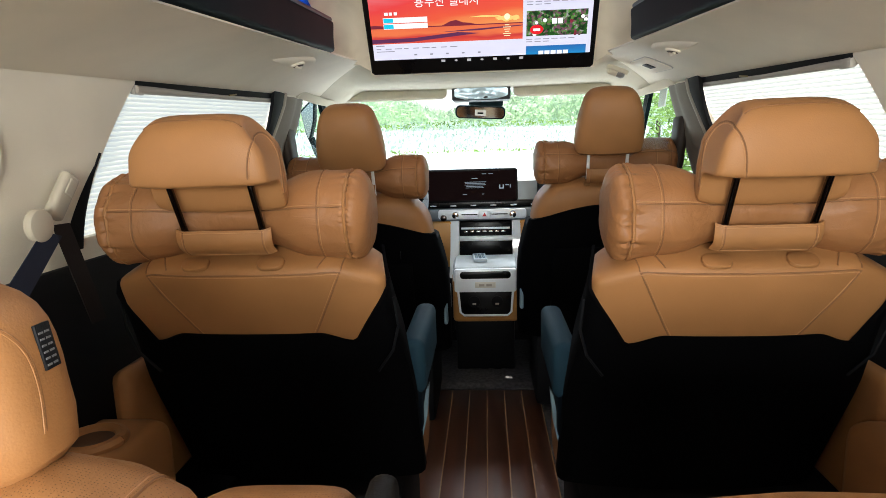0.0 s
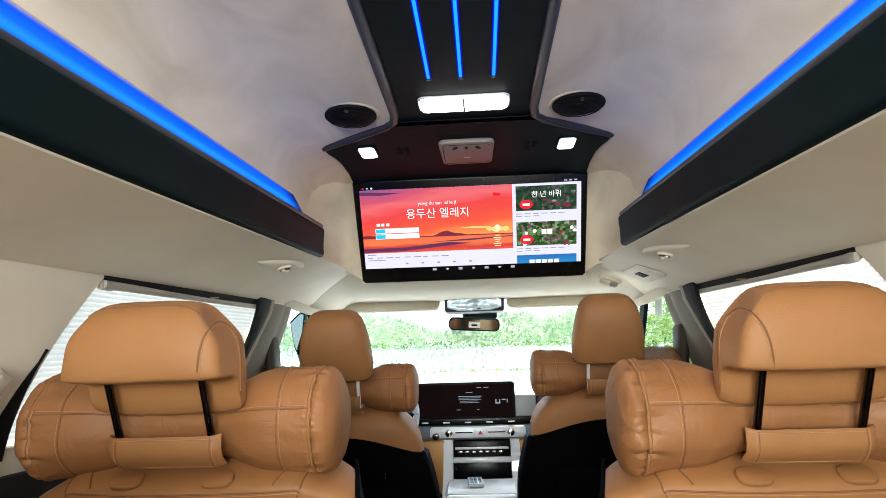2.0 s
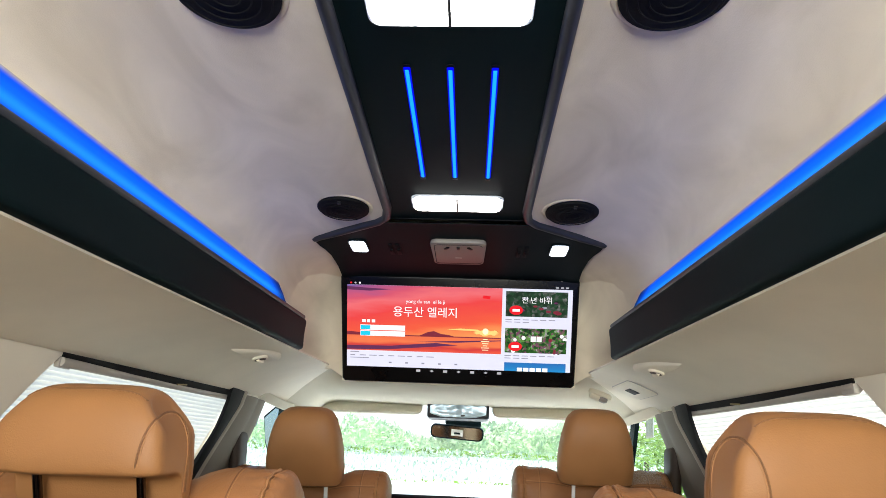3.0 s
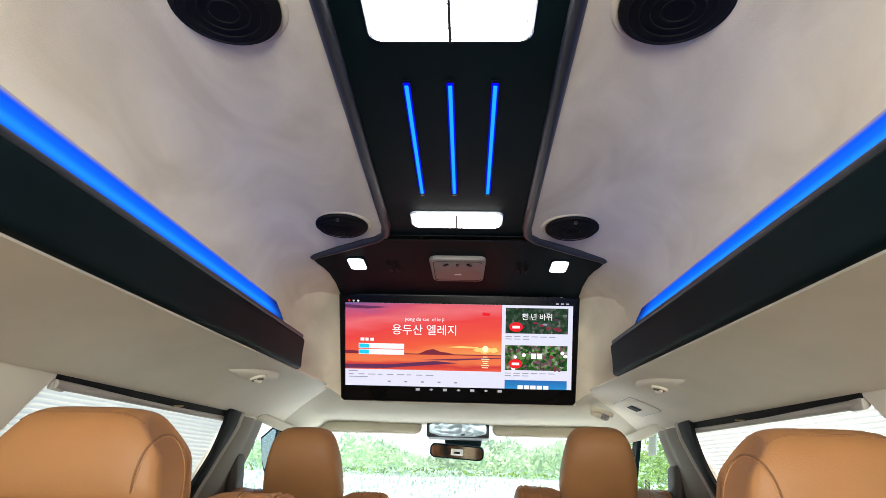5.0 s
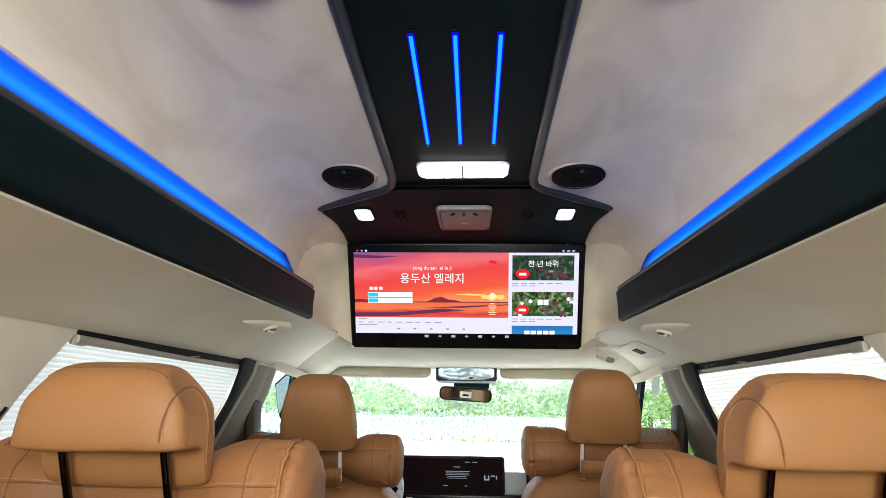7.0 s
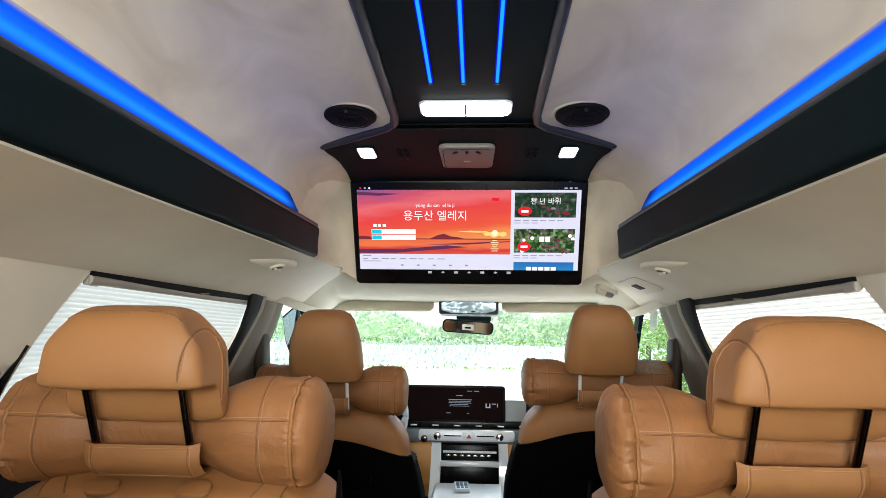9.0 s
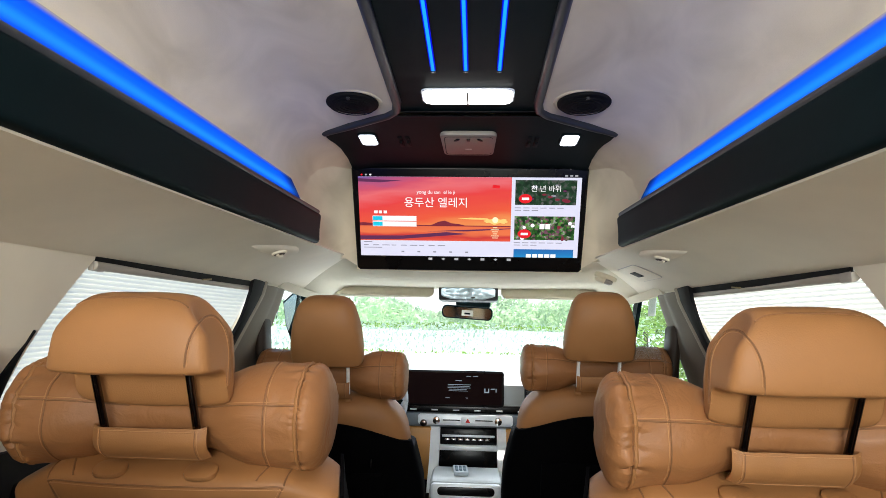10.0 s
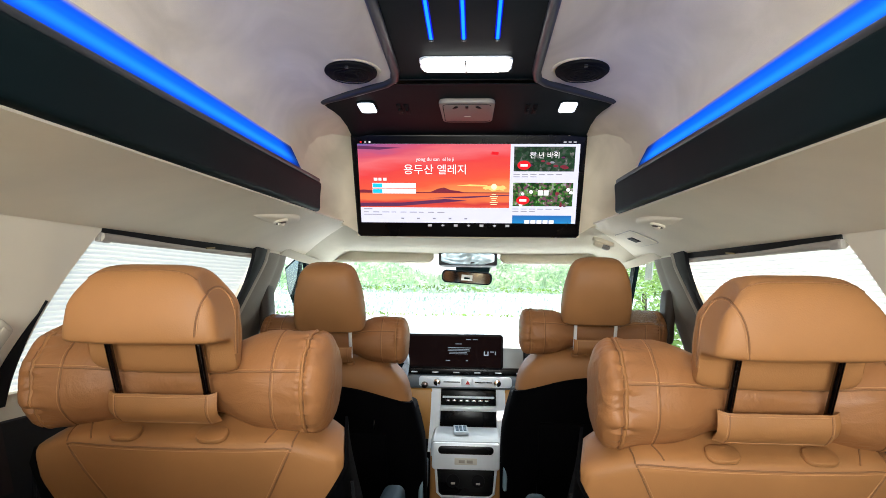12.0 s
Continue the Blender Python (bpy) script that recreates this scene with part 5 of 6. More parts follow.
    band = part("strap", strap, TAN, parent, "tan leather strap over the headrest posts")
    for side in (-1, 1):
        for d, mat in ((0.010, TAN_PALE), (0.013, TAN_SEAM)):
            line = laid(strap_tree, from_behind([(side * (strap_w - d), z) for z in np.linspace(strap_z0 + 0.002, strap_z1 - 0.002, 9)]), 0.0001)
            if len(line) > 2:
                surface_seam(line, mat, band, m, 0.0008)
    for edge in (strap_z0 + 0.004, strap_z1 - 0.004):
        line = laid(strap_tree, from_behind([(x, edge) for x in np.linspace(-strap_w, strap_w, 15)]), 0.0001)
        if len(line) > 2:
            surface_seam(line, TAN_PALE, band, m, 0.0007)
    return pillow


def stacked(levels, cy, n=40, power=4.5, lump=0.0):
    """Rounded cross-sections stacked upwards: height, half width, half depth, depth shift."""
    dense = np.linspace(0, math.tau, 1441)
    px, py = (1.0 * np.sign(f(dense)) * np.abs(f(dense)) ** (2 / power) for f in (np.cos, np.sin))
    run = np.concatenate([[0], np.cumsum(np.hypot(np.diff(px) * 0.27, np.diff(py) * 0.088))])
    angles = np.interp(np.arange(n) / n * run[-1], run, dense)
    sections = []
    for z, w, d, shift in levels:
        ring = []
        for a in angles:
            c, s = math.cos(a), math.sin(a)
            q = Vector((w * math.copysign(abs(c) ** (2 / power), c), cy + shift + d * math.copysign(abs(s) ** (2 / power), s), z))
            if lump:
                q += lump * noise.noise_vector(q * 12)
            ring.append(q)
        sections.append(ring)
    return sections


def finer(heights):
    """Twice the levels."""
    return sorted(list(heights) + [(a + b) / 2 for a, b in zip(heights, heights[1:])])


def shell_over(sections_at, top, bottom, count, grow, m):
    """A hard shell round a stacked form, its upper rim at top(x, y)."""
    base = sections_at(bottom)
    n = len(base)
    grid = []
    for r in range(count + 1):
        ring = []
        for k in range(n):
            t = top(base[k].x, base[k].y)
            z = t + (bottom - t) * r / count
            p = sections_at(z)[k]
            g = grow if r else grow * 0.35
            out = Vector((p.x, p.y - 0.03, 0)).normalized()
            ring.append(Vector((p.x, p.y, z - (0 if r else 0.0))) + out * g)
        grid.append(ring)
        if r == 0:
            lip = []
            for k in range(n):
                t = top(base[k].x, base[k].y)
                p = sections_at(t - 0.003)[k]
                lip.append(Vector((p.x, p.y, t - 0.003)) + Vector((p.x, p.y - 0.03, 0)).normalized() * grow)
            grid.append(lip)
    bm = rings(grid)
    bm.transform(m)
    return bm


def captain_seat(inner):
    """Second-row seat seen from behind; the origin is on the floor below its headrest posts."""
    seat = thing("captain_seat", "tan leather captain seat with black back shell", "seat", "second-row seats")
    lean = Matrix.Translation((0, 0.087, 1.015)) @ Matrix.Rotation(radians(28), 4, "X")
    reach, aside = 0.256, inner * 0.016

    def crest(x):
        """Height of the top edge: level in the middle, falling to the two pointed corners."""
        over = max(0.0, abs(x) - 0.165)
        return -0.010 - 0.46 * (math.hypot(over, 0.012) - 0.012)

    draw = lambda x, y: aside + x * (1 - 0.11 * max(0.0, y + 0.02) / 0.13)
    back_y = lambda x: -0.058 + 0.020 * (abs(x) / reach) ** 2.5
    half = [0.0, 0.03, 0.06, 0.09, 0.12, 0.145, 0.165, 0.18, 0.195, 0.205, 0.215, 0.225, 0.235, 0.244, 0.250, 0.2535, 0.2555, 0.256]
    sections = []
    for x in [-q for q in half[:0:-1]] + half:
        k = 0.010 * max(0.0, (abs(x) - 0.244) / 0.012) ** 2
        t, b = crest(x) - 0.5 * k, back_y(x) + k
        loop = [(0.112 - k, -0.64), (0.112 - k, -0.35), (0.112 - k, t - 0.06), (0.104 - k, t - 0.022), (0.085, t - 0.006), (0.05, t), (0.01, t + 0.001), (b + 0.026, t), (b + 0.013, t - 0.002), (b + 0.005, t - 0.007), (b + 0.001, t - 0.014),
                (b - 0.001, t - 0.024), (b - 0.004, t - 0.06), (b - 0.004, -0.16), (b - 0.001, -0.24), (b, -0.40), (b + 0.01, -0.64)]
        sections.append([q + 0.0012 * noise.noise_vector(q * 12) for q in (Vector((draw(x, y), y, z - 0.42 * max(0.0, abs(x) - 0.165) * max(0.0, y - b) / 0.15)) for y, z in loop)])
    bm = rings(sections)
    tree = tree_of(bm)
    bm.transform(lean)
    back = part("backrest", bm, TAN, seat, "tan leather backrest cover")

    def seam(points, mat, r, parent=back, rays=None, tr=tree, m=lean):
        pts = laid(tr, rays or from_behind(points))
        if len(pts) > 1:
            surface_seam(pts, mat, parent, m, r)
    for s in (-1, 1):
        line = [(aside + s * x, z) for x, z in ((0.110, -0.172), (0.123, -0.146), (0.136, -0.118), (0.149, -0.090), (0.160, -0.066), (0.171, -0.042), (0.180, -0.024))]
        seam(line, TAN_SEAM, 0.0016)
        seam([(x - s * 0.004, z) for x, z in line], TAN_PALE, 0.0008)
        seam(None, TAN_SEAM, 0.0014, rays=[((aside + s * (0.140 + 0.45 * d), -0.045 + d, 0.3), (0, 0, -1)) for d in np.linspace(0, 0.07, 10)])
        seam(None, TAN_SEAM, 0.0014, rays=[((aside + s * (0.181 + 0.12 * d), -0.045 + d, 0.3), (0, 0, -1)) for d in np.linspace(0, 0.07, 10)])
    for d, mat, r in ((0.011, TAN_SEAM, 0.0013), (0.0145, TAN_PALE, 0.0007)):
        seam([(aside + x, crest(x) - d) for x in np.linspace(-0.181, 0.181, 33)], mat, r)

    # black shell round the sides and the lower back; its rim drops from the corners to a shallow curve
    grow, across = 0.0075, np.linspace(-1, 1, 61)
    columns = [("side", -1, y) for y in np.linspace(0.118, -0.02, 6)] + [("back", u, 0) for u in across] + [("side", 1, y) for y in np.linspace(-0.02, 0.118, 6)]

    def rim(where, u, y):
        if where == "side":
            return crest(reach) - 0.012 - 0.03 * ease(y, -0.02, 0.1)
        a, turn, rise = abs(u) * reach, (0.176 if u * inner > 0 else 0.206), (1.5 if u * inner > 0 else 2.3)
        return -0.163 - 0.026 * ease(a, turn - 0.07, turn) + max(0.0, a - turn) * rise

    rows = []
    for r in range(-1, 13):
        row = []
        for where, u, y in columns:
            t = rim(where, u, y)
            z = t + (-0.66 - t) * (max(0, r) / 12) ** 1.3
            g = grow * (0.15 if r < 0 else 1.0)
            wide = 1 + 0.09 * ease(-z, 0.12, 0.36)
            if where == "side":
                row.append(Vector((draw(u * (reach + g) * wide, y), y, z)))
            else:
                a = abs(u) ** 0.9 * math.copysign(1, u)
                row.append(Vector((draw(a * (reach + g * 0.8) * wide, -0.02), back_y(a * reach) - 0.004 - g + 0.010 * max(0.0, abs(u) - 0.955) / 0.045, z)))
        rows.append(row)
    bm = rings(rows, closed_ends=False, wrap=False)
    bm.transform(lean)
    part("back_shell", bm, BLACK_CLOTH, seat, "black back shell")
    for s in (-1, 1):
        surface_seam([(aside + s * 0.268, -0.03, -0.10), (aside + s * 0.272, -0.046, -0.16), (aside + s * 0.258, -0.064, -0.21), (aside + s * 0.225, -0.072, -0.26)], BLACK_LEATHER, seat, lean, 0.003, "shell_piping")
    # headrest, upright in its own frame
    up = Matrix.Translation((0, 0.0, 1.0)) @ Matrix.Rotation(radians(4), 4, "X")
    hp = smooth_loop([(-0.046, 0.139), (-0.052, 0.150), (-0.053, 0.185), (-0.049, 0.218), (-0.040, 0.240), (-0.022, 0.251), (0.005, 0.255), (0.040, 0.251), (0.062, 0.236), (0.072, 0.20), (0.073, 0.15), (0.070, 0.098), (0.062, 0.084), (0.048, 0.083), (0.038, 0.098), (0.030, 0.130), (0.005, 0.139)], 2)
    hh = lambda z: 0.116 - 0.006 * ease(z, 0.13, 0.20) - 0.034 * ease(z, 0.19, 0.262)
    us = [-1, -0.996, -0.985, -0.965, -0.93, -0.88, -0.8, -0.65, -0.4, -0.1, 0.1, 0.4, 0.65, 0.8, 0.88, 0.93, 0.965, 0.985, 0.996, 1]
    bm = stuffed(hp, hh, us, p=3.7, end=0.62, lump=0.0015)
    tree2 = tree_of(bm)
    bm.transform(up)
    rest = part("headrest", bm, TAN, seat, "tan leather headrest")
    for s in (inner,):
        for d, mat, r in ((0, TAN_SEAM, 0.0014), (3.5, TAN_PALE, 0.0008)):
            inset = 0.0028 * d / 3.5
            e0, wide = (0.090, 0.031) if inner > 0 else (0.085, 0.035)
            track = [(e0 + wide - inset, 0.118)] + [(e0 + (wide - inset) * math.cos(q), 0.158 + (0.063 - inset) * math.sin(q)) for q in np.linspace(0, math.pi, 28)] + [(e0 - wide + inset, 0.143)]
            rays = [((s * (0.9 * e + 0.21), 0.42 * e - 0.45, z), (-s * 0.42, 0.9, 0)) for e, z in track]
            seam(None, mat, r, rest, rays, tree2, up)
    seam(None, TAN_SEAM, 0.0013, rest, [((x, -0.030, 0.5), (0, 0, -1)) for x in np.linspace(-0.08, 0.08, 15)], tree2, up)
    for x in (-0.07, 0.07):
        part("headrest_post", tube([(x, -0.030, 0.015), (x, -0.024, 0.185)], 0.0058, 12, m=lean), BLACK_CHROME, seat, "dark polished post")
        bm = flat_xy(rounded(0.050, 0.036, 0.016, cx=x, cz=-0.036), -0.013, -0.004, 0.003)
        bm.transform(lean)
        part("post_socket", bm, TAN, seat)
    neck_pillow(seat, lean, 0.476, 0.084, 0.054, 0.050, 0.036, 0.084, -0.047, 0.012, 0.066)
    cp = smooth_loop([(0.53, 0.40), (0.53, 0.30), (0.75, 0.28), (0.80, 0.36), (0.76, 0.46), (0.45, 0.45)], 2)
    part("cushion", stuffed(cp, lambda z: 0.275, p=6, end=0.7), TAN, seat, "tan leather cushion")
    part("pedestal", box(-0.24, 0.24, 0.40, 0.74, 0.0, 0.32, 0.02), BLACK_LEATHER, seat)
    return seat


PALE_BLUE = material("pale_blue_plastic", (0.20, 0.30, 0.36), 0.4)


def armrest_for(seat, inner):
    """Grey folding armrest on the aisle side, tan cover on the wall side."""
    x = inner * 0.291
    part("armrest", box(x - 0.027, x + 0.027, 0.29, 0.62, 0.635, 0.765, 0.02, 4), GREY_PLASTIC, seat, "grey padded armrest")
    part("armrest_pivot", box(x - 0.034 if inner > 0 else x - 0.016, x + 0.016 if inner > 0 else x + 0.034, 0.285, 0.46, 0.53, 0.675, 0.03, 4), PIVOT_VINYL, seat)
    part("pivot_trim", plate([(0, 0.0), (0.016, 0.10), (0.024, 0.115), (0.018, 0.04), (0.006, -0.012)], 0.02, Matrix.Translation((x + inner * 0.006, 0.33, 0.53)) @ (Matrix.Identity(4) if inner > 0 else Matrix.Diagonal((-1, 1, 1, 1)))), PALE_BLUE, seat, "pale blue-grey pivot trim")
    part("side_cover", box(-inner * 0.315 - 0.025, -inner * 0.315 + 0.025, 0.16, 0.50, 0.42, 0.74, 0.024, 3), TAN, seat, "tan leather side cover")


left = captain_seat(1)
right = captain_seat(-1)
right.matrix_world = Matrix.Translation((0.468, 0.985, -0.006))
left.matrix_world = Matrix.Translation((-0.450, 1.0, 0.0))
armrest_for(left, 1)
armrest_for(right, -1)


def cab_seat():
    """Front seat from behind; the origin is on the floor below its headrest posts."""
    seat = thing("front_seat", "tan leather front seat with black back shell", "seat", "front seats")
    lean = Matrix.Translation((0, 0.02, 1.035)) @ Matrix.Rotation(radians(20), 4, "X")
    cy = 0.035
    heights = [-0.72, -0.5, -0.34, -0.25, -0.19, -0.15, -0.12, -0.10, -0.08, -0.062, -0.048, -0.038, -0.03]
    wides = [0.275, 0.278, 0.276, 0.274, 0.270, 0.264, 0.254, 0.243, 0.226, 0.204, 0.178, 0.145, 0.09]
    deeps = [0.07, 0.088, 0.09, 0.09, 0.09, 0.089, 0.086, 0.083, 0.078, 0.07, 0.06, 0.046, 0.03]
    level = lambda z: (z, float(np.interp(z, heights, wides)), float(np.interp(z, heights, deeps)), 0.0)
    bm = rings(stacked([level(z) for z in finer(heights)], cy, 128, 4.0, 0.0012))
    bm.transform(lean)
    part("backrest", bm, TAN, seat, "tan leather backrest cover")

    def rim(x, y):
        if y > cy - 0.02:
            return -0.22
        return -0.104 - 0.8 * x * x
    shell_w = lambda z: 1 + 0.13 * ease(-z, 0.13, 0.40)
    ring_at = lambda z: stacked([(z, level(z)[1] * shell_w(z), level(z)[2], 0.0)], cy, 160, 4.0)[0]
    part("back_shell", shell_over(ring_at, rim, -0.74, 8, 0.009, lean), BLACK_CLOTH, seat, "black back shell")
    part("map_pocket", box(-0.19, 0.19, -0.072, -0.055, -0.62, -0.28, 0.008, m=lean), BLACK_CLOTH, seat)
    part("pocket_hook", tube([(0.15, -0.066, -0.225), (0.15, -0.076, -0.24), (0.15, -0.07, -0.255)], 0.004, m=lean), BLACK_GLOSS, seat)
    tops = [(0.090, 0.105, 0.040, 0.0), (0.0925, 0.116, 0.048, 0.0), (0.098, 0.123, 0.054, 0.0), (0.13, 0.127, 0.057, -0.002), (0.17, 0.125, 0.058, -0.004), (0.21, 0.120, 0.058, -0.005), (0.24, 0.114, 0.057, -0.005), (0.265, 0.106, 0.054, -0.003),
            (0.285, 0.099, 0.051, 0.0), (0.298, 0.091, 0.046, 0.002), (0.308, 0.081, 0.040, 0.004), (0.315, 0.068, 0.032, 0.005), (0.319, 0.052, 0.023, 0.006), (0.321, 0.03, 0.012, 0.006)]
    bm = rings(stacked([(z, 0.955 * w, d, y) for z, w, d, y in tops], 0.0, 64, 3.8, 0.001))
    bm.transform(lean)
    part("headrest", bm, TAN, seat, "tall tan leather headrest")
    for x in (-0.07, 0.07):
        part("headrest_post", tube([(x, -0.024, -0.01), (x, -0.018, 0.12)], 0.006, 12, m=lean), POST_SHEEN, seat, "steel post with its bright reflections painted as white")
        part("post_socket", box(x - 0.011, x + 0.011, -0.038, -0.012, -0.034, -0.024, 0.004, m=lean), TAN, seat)
    neck_pillow(seat, lean, 0.498, 0.084, 0.052, 0.054, 0.026, 0.074, -0.048, -0.022, 0.034)
    cp = smooth_loop([(0.38, 0.42), (0.38, 0.28), (0.72, 0.28), (0.77, 0.38), (0.72, 0.47), (0.42, 0.44)], 2)
    part("cushion", stuffed(cp, lambda z: 0.27, p=6, end=0.7), TAN, seat, "tan leather cushion")
    part("pedestal", box(-0.24, 0.24, 0.26, 0.70, 0.0, 0.32, 0.02), BLACK_LEATHER, seat)
    return seat


driver = cab_seat()
passenger = copy_thing(driver, Matrix.Translation((0.456, 2.315, 0.026)))
driver.matrix_world = Matrix.Translation((-0.466, 2.215, -0.008))
for seat, inner in ((driver, 1), (passenger, -1)):
    if inner < 0:
        drape = [[Vector((x, y, 1.108 + 0.052 * math.sqrt(max(0.0, 1 - ((x - 0.165) / 0.098) ** 2)) * (1 - 0.5 * ease(y, 0.06, 0.14)) - 0.04 * ease(-y, -0.03, 0.03) + 0.007 * noise.noise(Vector((x * 40, y * 40, 2))))) for x in np.linspace(0.072, 0.258, 30)] for y in np.linspace(-0.03, 0.14, 16)]
        part("protective_film", sheet(drape, 0.0), FILM, seat, "crinkled clear protective film")
    part("recliner_cover", box(inner * 0.305 - 0.008, inner * 0.305 + 0.008, 0.17, 0.45, 0.47, 0.58, 0.007, 3), PALE_BLUE, seat, "pale plastic recliner cover")


def bench_back(label, x0, x1, top, y, crown=0.02):
    seat = thing("third_row_seat", label, "seat", "third-row seats", ((x0 + x1) / 2, y, 0))
    w = (x1 - x0) / 2
    steps = [(0.40, w, 0.07, 0.02), (top - 0.12, w, 0.07, 0.0), (top - 0.07, w, 0.068, 0.0), (top - 0.04, w - 0.15 * crown, 0.062, 0.0), (top - 0.02, w - 0.4 * crown, 0.052, 0.0), (top - 0.007, w - 0.75 * crown, 0.036, 0.0), (top, w - crown, 0.015, 0.0)]
    bm = rings(stacked(steps, 0.0, 96, 4.5, 0.0015))
    back_tree = tree_of(bm)
    back = part("backrest", bm, TAN_PERFORATED, seat, "tan perforated leather backrest")
    for d, mat, r in ((0.0, TAN_SEAM, 0.0012), (0.004, TAN_PALE, 0.0007)):
        line = laid(back_tree, [((w - 0.04 - d, q, top + 0.3), (0, 0, -1)) for q in np.linspace(-0.045, 0.045, 9)])
        if len(line) > 2 and w > 0.1:
            surface_seam(line, mat, back, Matrix.Identity(4), r)
    part("pedestal", box(-w * 0.8, w * 0.8, 0.0, 0.3, 0.0, 0.42, 0.03), BLACK_LEATHER, seat)
    return seat


third = bench_back("tan perforated leather rear seat with a headrest", -0.66, -0.175, 1.003, 0.34, 0.10)
steps = [(0.985, 0.09, 0.03, 0.0), (0.995, 0.118, 0.040, 0.0), (1.009, 0.130, 0.044, 0.0), (1.03, 0.130, 0.046, 0.0), (1.05, 0.127, 0.046, 0.0), (1.065, 0.1255, 0.046, 0.0), (1.08, 0.123, 0.045, 0.0), (1.092, 0.119, 0.044, 0.0), (1.102, 0.113, 0.042, 0.0), (1.110, 0.104, 0.039, 0.0), (1.117, 0.090, 0.034, 0.0), (1.122, 0.068, 0.027, 0.0), (1.125, 0.03, 0.015, 0.0)]
bm = rings(stacked(steps, 0.010, 64, 3.5))
bm.transform(Matrix.Translation((0.021, 0, 0)))
head_tree = tree_of(bm)
part("headrest", bm, TAN, third, "tan leather headrest")
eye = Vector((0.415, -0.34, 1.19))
for lift, mat, r in ((0.0, TAN_SEAM, 0.0007), (0.0014, TAN, 0.0010)):
    curve = [(-0.285, 1.108), (-0.261, 1.105), (-0.249, 1.096), (-0.243, 1.085), (-0.240, 1.065), (-0.241, 1.042)]
    for _ in range(3):
        curve = [curve[0]] + [(0.75 * a[0] + 0.25 * b[0], 0.75 * a[1] + 0.25 * b[1]) if k == 0 else (0.25 * a[0] + 0.75 * b[0], 0.25 * a[1] + 0.75 * b[1]) for a, b in zip(curve, curve[1:]) for k in (0, 1)] + [curve[-1]]
    arch = laid(head_tree, [(eye, Vector((x + 0.415 - lift, -0.03, z - lift)) - eye) for x, z in curve], -0.0004)
    surface_seam(arch, mat, third, Matrix.Identity(4), r, "piping")
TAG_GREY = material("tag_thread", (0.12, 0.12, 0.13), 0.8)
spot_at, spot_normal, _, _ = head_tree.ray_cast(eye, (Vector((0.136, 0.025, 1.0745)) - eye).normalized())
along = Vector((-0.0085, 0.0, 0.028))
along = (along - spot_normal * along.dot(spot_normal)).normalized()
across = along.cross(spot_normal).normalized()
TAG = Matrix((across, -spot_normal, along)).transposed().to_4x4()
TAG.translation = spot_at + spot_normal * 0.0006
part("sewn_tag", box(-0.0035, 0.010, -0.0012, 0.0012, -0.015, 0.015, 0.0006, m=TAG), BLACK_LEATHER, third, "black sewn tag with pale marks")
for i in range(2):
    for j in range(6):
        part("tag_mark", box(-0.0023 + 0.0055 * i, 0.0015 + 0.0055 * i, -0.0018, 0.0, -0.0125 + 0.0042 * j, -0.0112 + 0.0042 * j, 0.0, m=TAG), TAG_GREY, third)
bench_back("narrow tan leather middle rear seat back", -0.20, -0.086, 0.953, 0.38, 0.006)
bench_back("wide tan leather rear seat back", 0.06, 0.62, 0.952, 0.38, 0.16)
rest = thing("aisle_armrest", "dark grey armrest beside the rear seats", "armrest", at=(-0.066, 0.375, 0.0))
part("pad", box(-0.011, 0.011, -0.02, 0.03, 0.60, 0.966, 0.009, 3), BLACK_LEATHER, rest)
part("stem", box(-0.008, 0.008, -0.01, 0.02, 0.0, 0.62, 0.003), BLACK_LEATHER, rest)

# ---- outside ----
CONCRETE = material("pale_concrete", (0.32, 0.36, 0.35), 0.9, var=0.2, scale=0.4, grain=20, bump=0.3)
GRASS = material("reed_green", (0.43, 0.56, 0.36), 0.8, var=0.40, scale=0.35, grain=40, bump=0.2)
GRASS_PALE = material("dry_grass_pale", (0.42, 0.52, 0.43), 0.8, var=0.3, scale=0.5, grain=40, bump=0.2)
GRASS_DARK = material("hedge_green", (0.20, 0.32, 0.07), 0.8, var=0.5, scale=1.2, grain=40, bump=0.2)
tagged(part("ground", box(-400, 400, -400, 400, -0.55, -0.45, 0.0), CONCRETE, smooth=False), "pale concrete yard", "ground", kind="structure")
bank = sheet([[Vector((x, y, z + 0.1 * noise.noise(Vector((x * 0.2, y, 0))))) for x in np.linspace(-60, 60, 61)] for y, z in ((11.5, -0.47), (15.0, 0.50), (18.8, 1.50), (23, 1.7), (40, 1.6))], 0.05)
tagged(part("bank", bank, material("bank_turf", (0.31, 0.385, 0.345), 0.9, var=0.3, scale=1.5, grain=20, bump=0.3)), "pale sloping bank", "bank", kind="structure")


def leafy(mat):
    """Lets light through thin leaves."""
    nt = mat.node_tree
    bsdf, out = nt.nodes["Principled BSDF"], nt.nodes["Material Output"]
    thin, mix = nt.nodes.new("ShaderNodeBsdfTranslucent"), nt.nodes.new("ShaderNodeMixShader")
    ramp = next(n for n in nt.nodes if n.type == "VALTORGB")
    nt.links.new(ramp.outputs["Color"], thin.inputs["Color"])
    mix.inputs["Fac"].default_value = 0.5
    nt.links.new(bsdf.outputs["BSDF"], mix.inputs[1])
    nt.links.new(thin.outputs["BSDF"], mix.inputs[2])
    nt.links.new(mix.outputs["Shader"], out.inputs["Surface"])


for green in (GRASS, GRASS_PALE, GRASS_DARK):
    leafy(green)


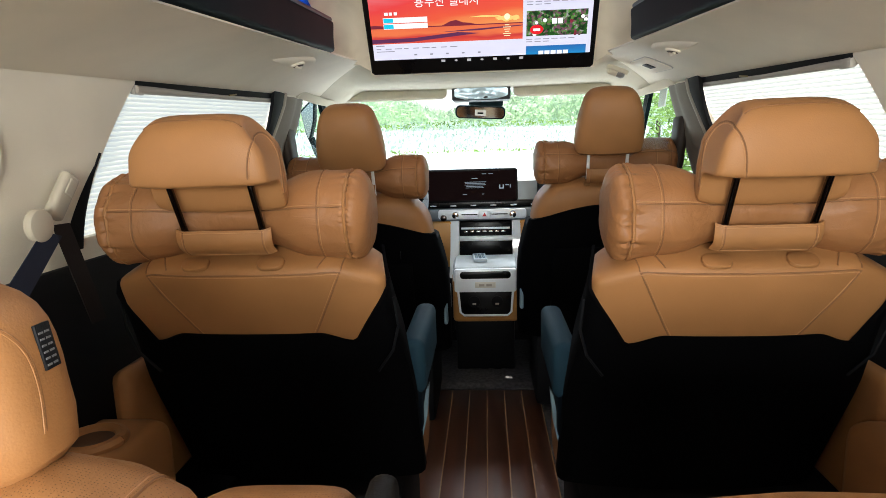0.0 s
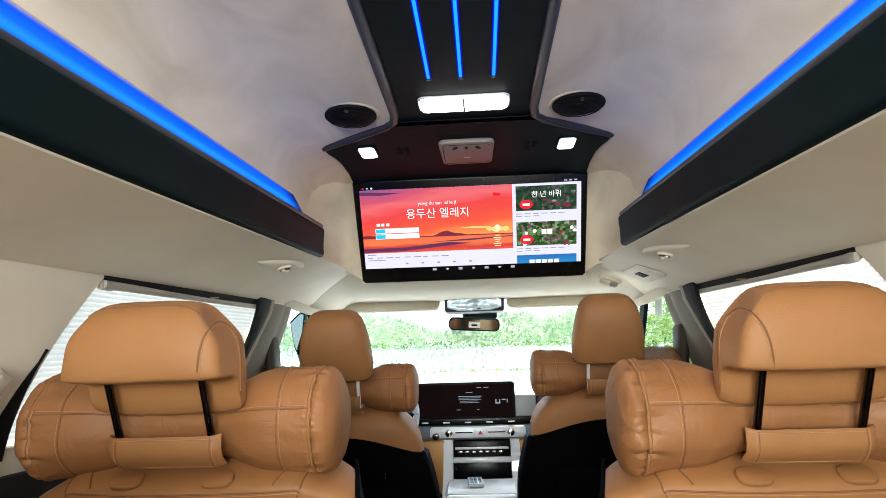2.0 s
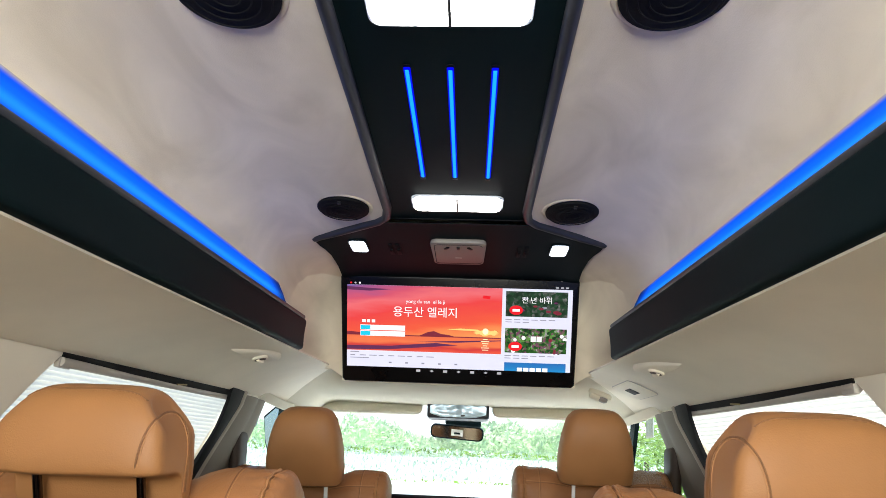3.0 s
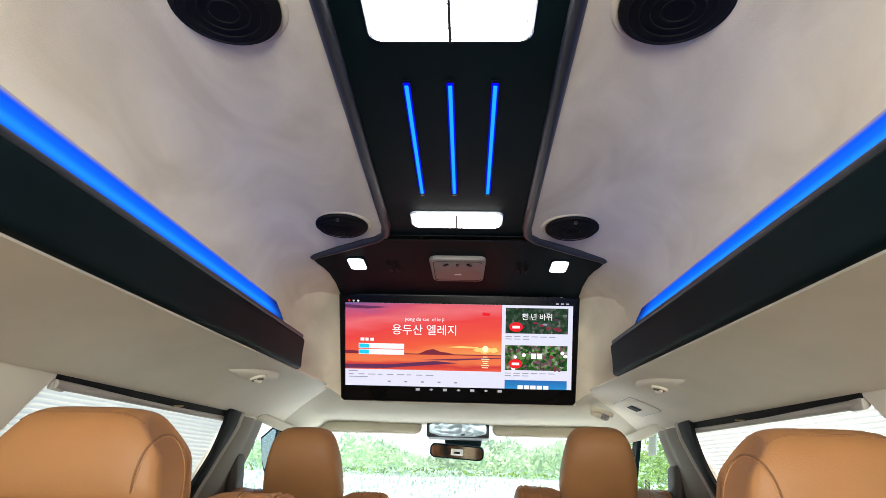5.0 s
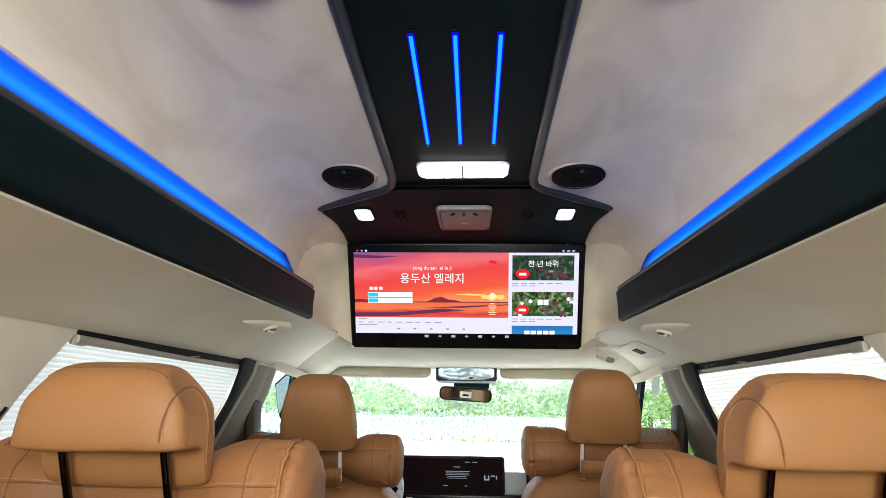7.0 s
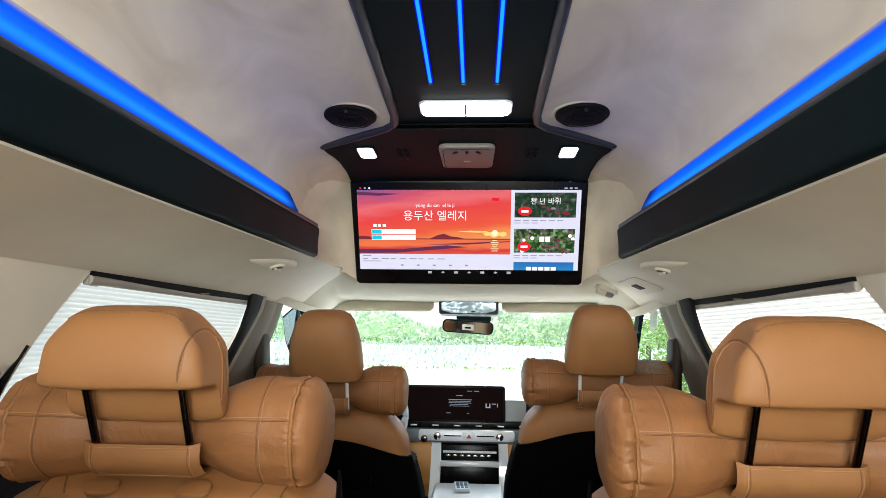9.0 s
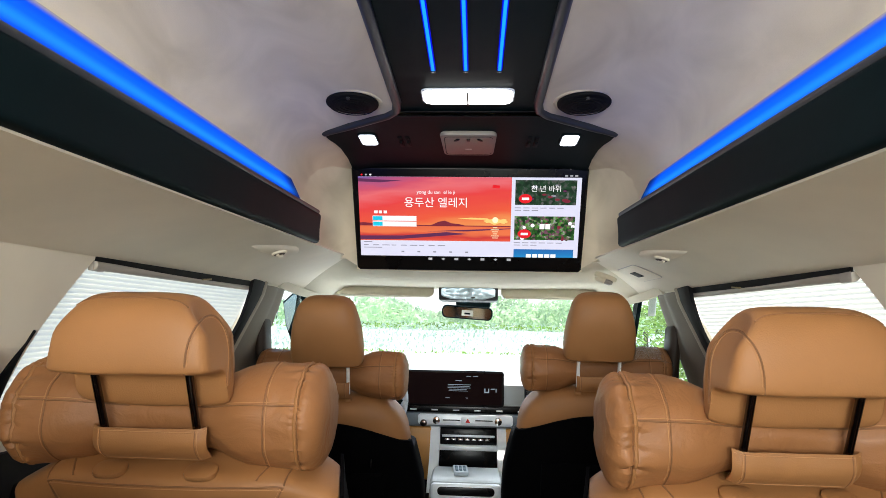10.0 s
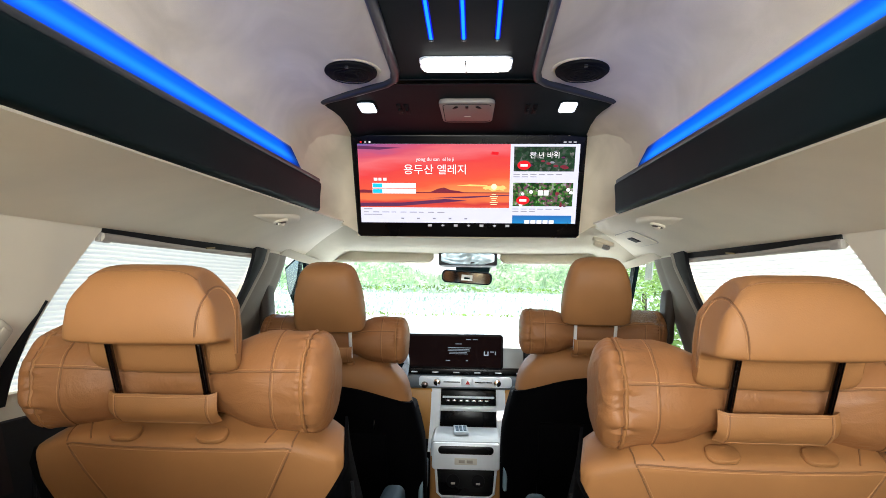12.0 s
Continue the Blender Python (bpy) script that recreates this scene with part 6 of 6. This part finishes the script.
def leaf_bank(name, label, mat, count, x0, x1, y0, y1, base, high, size, seed):
    """Dense low growth: small leaves through a strip whose height swells and sinks."""
    random.seed(seed)
    verts, faces = [], []
    for _ in range(count):
        x, y = random.uniform(x0, x1), random.uniform(y0, y1)
        top = high * (0.72 + 0.55 * noise.noise(Vector((x * 0.45, y * 0.3, seed))) + 0.25 * noise.noise(Vector((x * 1.7, y, seed))))
        c = Vector((x, y, base(y) + top * random.random() ** 0.6))
        u = Vector((random.gauss(0, 0.6), random.gauss(0, 0.5), random.gauss(0.4, 0.7))).normalized()
        w, k, n = u.orthogonal().normalized(), size * random.uniform(0.5, 1.3), len(verts)
        verts += [c - u * k, c + w * k * 0.4, c + u * k, c - w * k * 0.4]
        faces.append((n, n + 1, n + 2, n + 3))
    me = bpy.data.meshes.new(name)
    me.from_pydata(verts, [], faces)
    me.materials.append(mat)
    return tagged(new(name, me), label, "grass", kind="stuff")


leaf_bank("reeds", "bright sunlit green reeds and weeds on the bank", GRASS, 60000, -22, 22, 19.6, 23.5, lambda y: 1.25, 1.55, 0.10, 3)
leaf_bank("dry_grass", "sparse pale grass on the slope of the bank", GRASS_PALE, 9000, -16, 16, 16.6, 19.7, lambda y: 0.9 + (y - 16.6) * 0.26, 0.16, 0.06, 5)
leaf_bank("weeds", "darker weeds along the foot of the reeds", GRASS_DARK, 3200, -20, 20, 19.35, 19.6, lambda y: 1.58, 0.20, 0.06, 11)
leaf_bank("grass", "low dark grass along the edge of the slope", GRASS_DARK, 1300, -16, 16, 16.3, 16.5, lambda y: 0.86, 0.10, 0.05, 7)


def leafy_bush(at, size, seed):
    random.seed(seed)
    bush = thing("bush", "leafy green bush beside the van", "bush", "bushes", at)
    for k in range(5):
        a = k * 1.3
        part("stem", tube([(0, 0, 0), (0.15 * size * math.cos(a), 0.15 * size * math.sin(a), 0.4 * size), (0.35 * size * math.cos(a), 0.35 * size * math.sin(a), 0.8 * size)], 0.02 * size, 6), material("bark", (0.08, 0.055, 0.035), 0.9) if k == 0 else bpy.data.materials["bark"], bush)
    verts, faces = [], []
    for _ in range(4200):
        d = Vector((random.gauss(0, 1), random.gauss(0, 1), random.gauss(0, 1))).normalized()
        rr = size * (0.5 + 0.18 * noise.noise(d * 2.2 + Vector((seed, 0, 0)))) * random.uniform(0.55, 1.0)
        c = Vector((0, 0, 0.62 * size)) + Vector((d.x, d.y, d.z * 1.1)) * rr
        s, n = size * random.uniform(0.012, 0.028), len(verts)
        u = Vector((random.gauss(0, 1), random.gauss(0, 1), random.gauss(0, 0.5))).normalized()
        w = u.orthogonal().normalized()
        verts += [c - u * s, c + w * s * 0.5, c + u * s, c - w * s * 0.5]
        faces.append((n, n + 1, n + 2, n + 3))
    me = bpy.data.meshes.new("foliage")
    me.from_pydata(verts, [], faces)
    me.materials.append(GRASS_DARK)
    ob = new("foliage", me)
    ob.parent = bush
    return bush


for k, (x, y, s) in enumerate(((4.2, 9.5, 3.2), (5.6, 11.0, 3.6), (3.4, 12.5, 2.4), (-7.2, 12.0, 3.6), (7.5, 13.5, 3.8))):
    leafy_bush((x, y, -0.45), s, k + 1)

# ---- wooden floor ----
WOOD = material("dark_walnut_laminate", (0.135, 0.044, 0.020), 0.2, var=0.22, scale=3.0, grain=60, bump=0.0, coat=1.0, spec=0.9)
WOOD.node_tree.nodes["Principled BSDF"].inputs["Coat IOR"].default_value = 1.9
WOOD.node_tree.nodes["Principled BSDF"].inputs["Coat Roughness"].default_value = 0.36
grain_map = WOOD.node_tree.nodes.new("ShaderNodeMapping")
grain_map.inputs["Scale"].default_value = (9, 0.5, 1)
grain_info = WOOD.node_tree.nodes.new("ShaderNodeObjectInfo")
grain_add = WOOD.node_tree.nodes.new("ShaderNodeVectorMath")
wood_coord = next(n for n in WOOD.node_tree.nodes if n.type == "TEX_COORD")
wood_noise = [n for n in WOOD.node_tree.nodes if n.type == "TEX_NOISE"][0]
WOOD.node_tree.links.new(wood_coord.outputs["Object"], grain_map.inputs["Vector"])
WOOD.node_tree.links.new(grain_map.outputs["Vector"], grain_add.inputs[0])
WOOD.node_tree.links.new(grain_info.outputs["Random"], grain_add.inputs[1])
WOOD.node_tree.links.new(grain_add.outputs["Vector"], wood_noise.inputs["Vector"])
INLAY = material("pale_inlay", (0.42, 0.26, 0.13), 0.4)
deck = tagged(new("aisle_floor"), "dark glossy wooden aisle floor with pale inlay lines", "floor", kind="structure")
PITCH = 0.0825
plank = mesh_of("plank", box(-PITCH / 2 + 0.0022, PITCH / 2 - 0.0022, -1.6, 1.41, -0.012, 0.0, 0.001), WOOD)
inlay = mesh_of("inlay", box(-0.0021, 0.0021, -1.6, 1.41, -0.012, -0.0006, 0.0), INLAY, False)
for k in range(-3, 3):
    ob = new("plank", plank)
    ob.parent, ob.location = deck, (-0.003 + (k + 0.5) * PITCH, 1.4, 0)
for k in range(-3, 4):
    ob = new("inlay", inlay)
    ob.parent, ob.location = deck, (-0.003 + k * PITCH, 1.4, 0)
mat_thing = thing("carpet_mat", "charcoal carpet mat at the end of the wooden aisle", "carpet", at=(0, 3.0, 0))
bm = sheet([[Vector((x, y, 0.028 - 0.02 * ease(-y, 0.15, 0.19) + 0.004 * noise.noise(Vector((x * 25, y * 25, 0))))) for x in np.linspace(-0.36, 0.36, 60)] for y in np.linspace(-0.19, 0.3, 36)], 0.02)
part("nap", bm, CARPET, mat_thing)
for side in (-1, 1):
    rail = thing("seat_rail", "black seat rail beside the wooden aisle", "seat rail", "seat rails", (side * 0.43, 1.3, 0))
    part("track", box(-0.09, 0.09, -0.9, 0.8, -0.012, 0.02, 0.006), BLACK_RUBBER, rail)
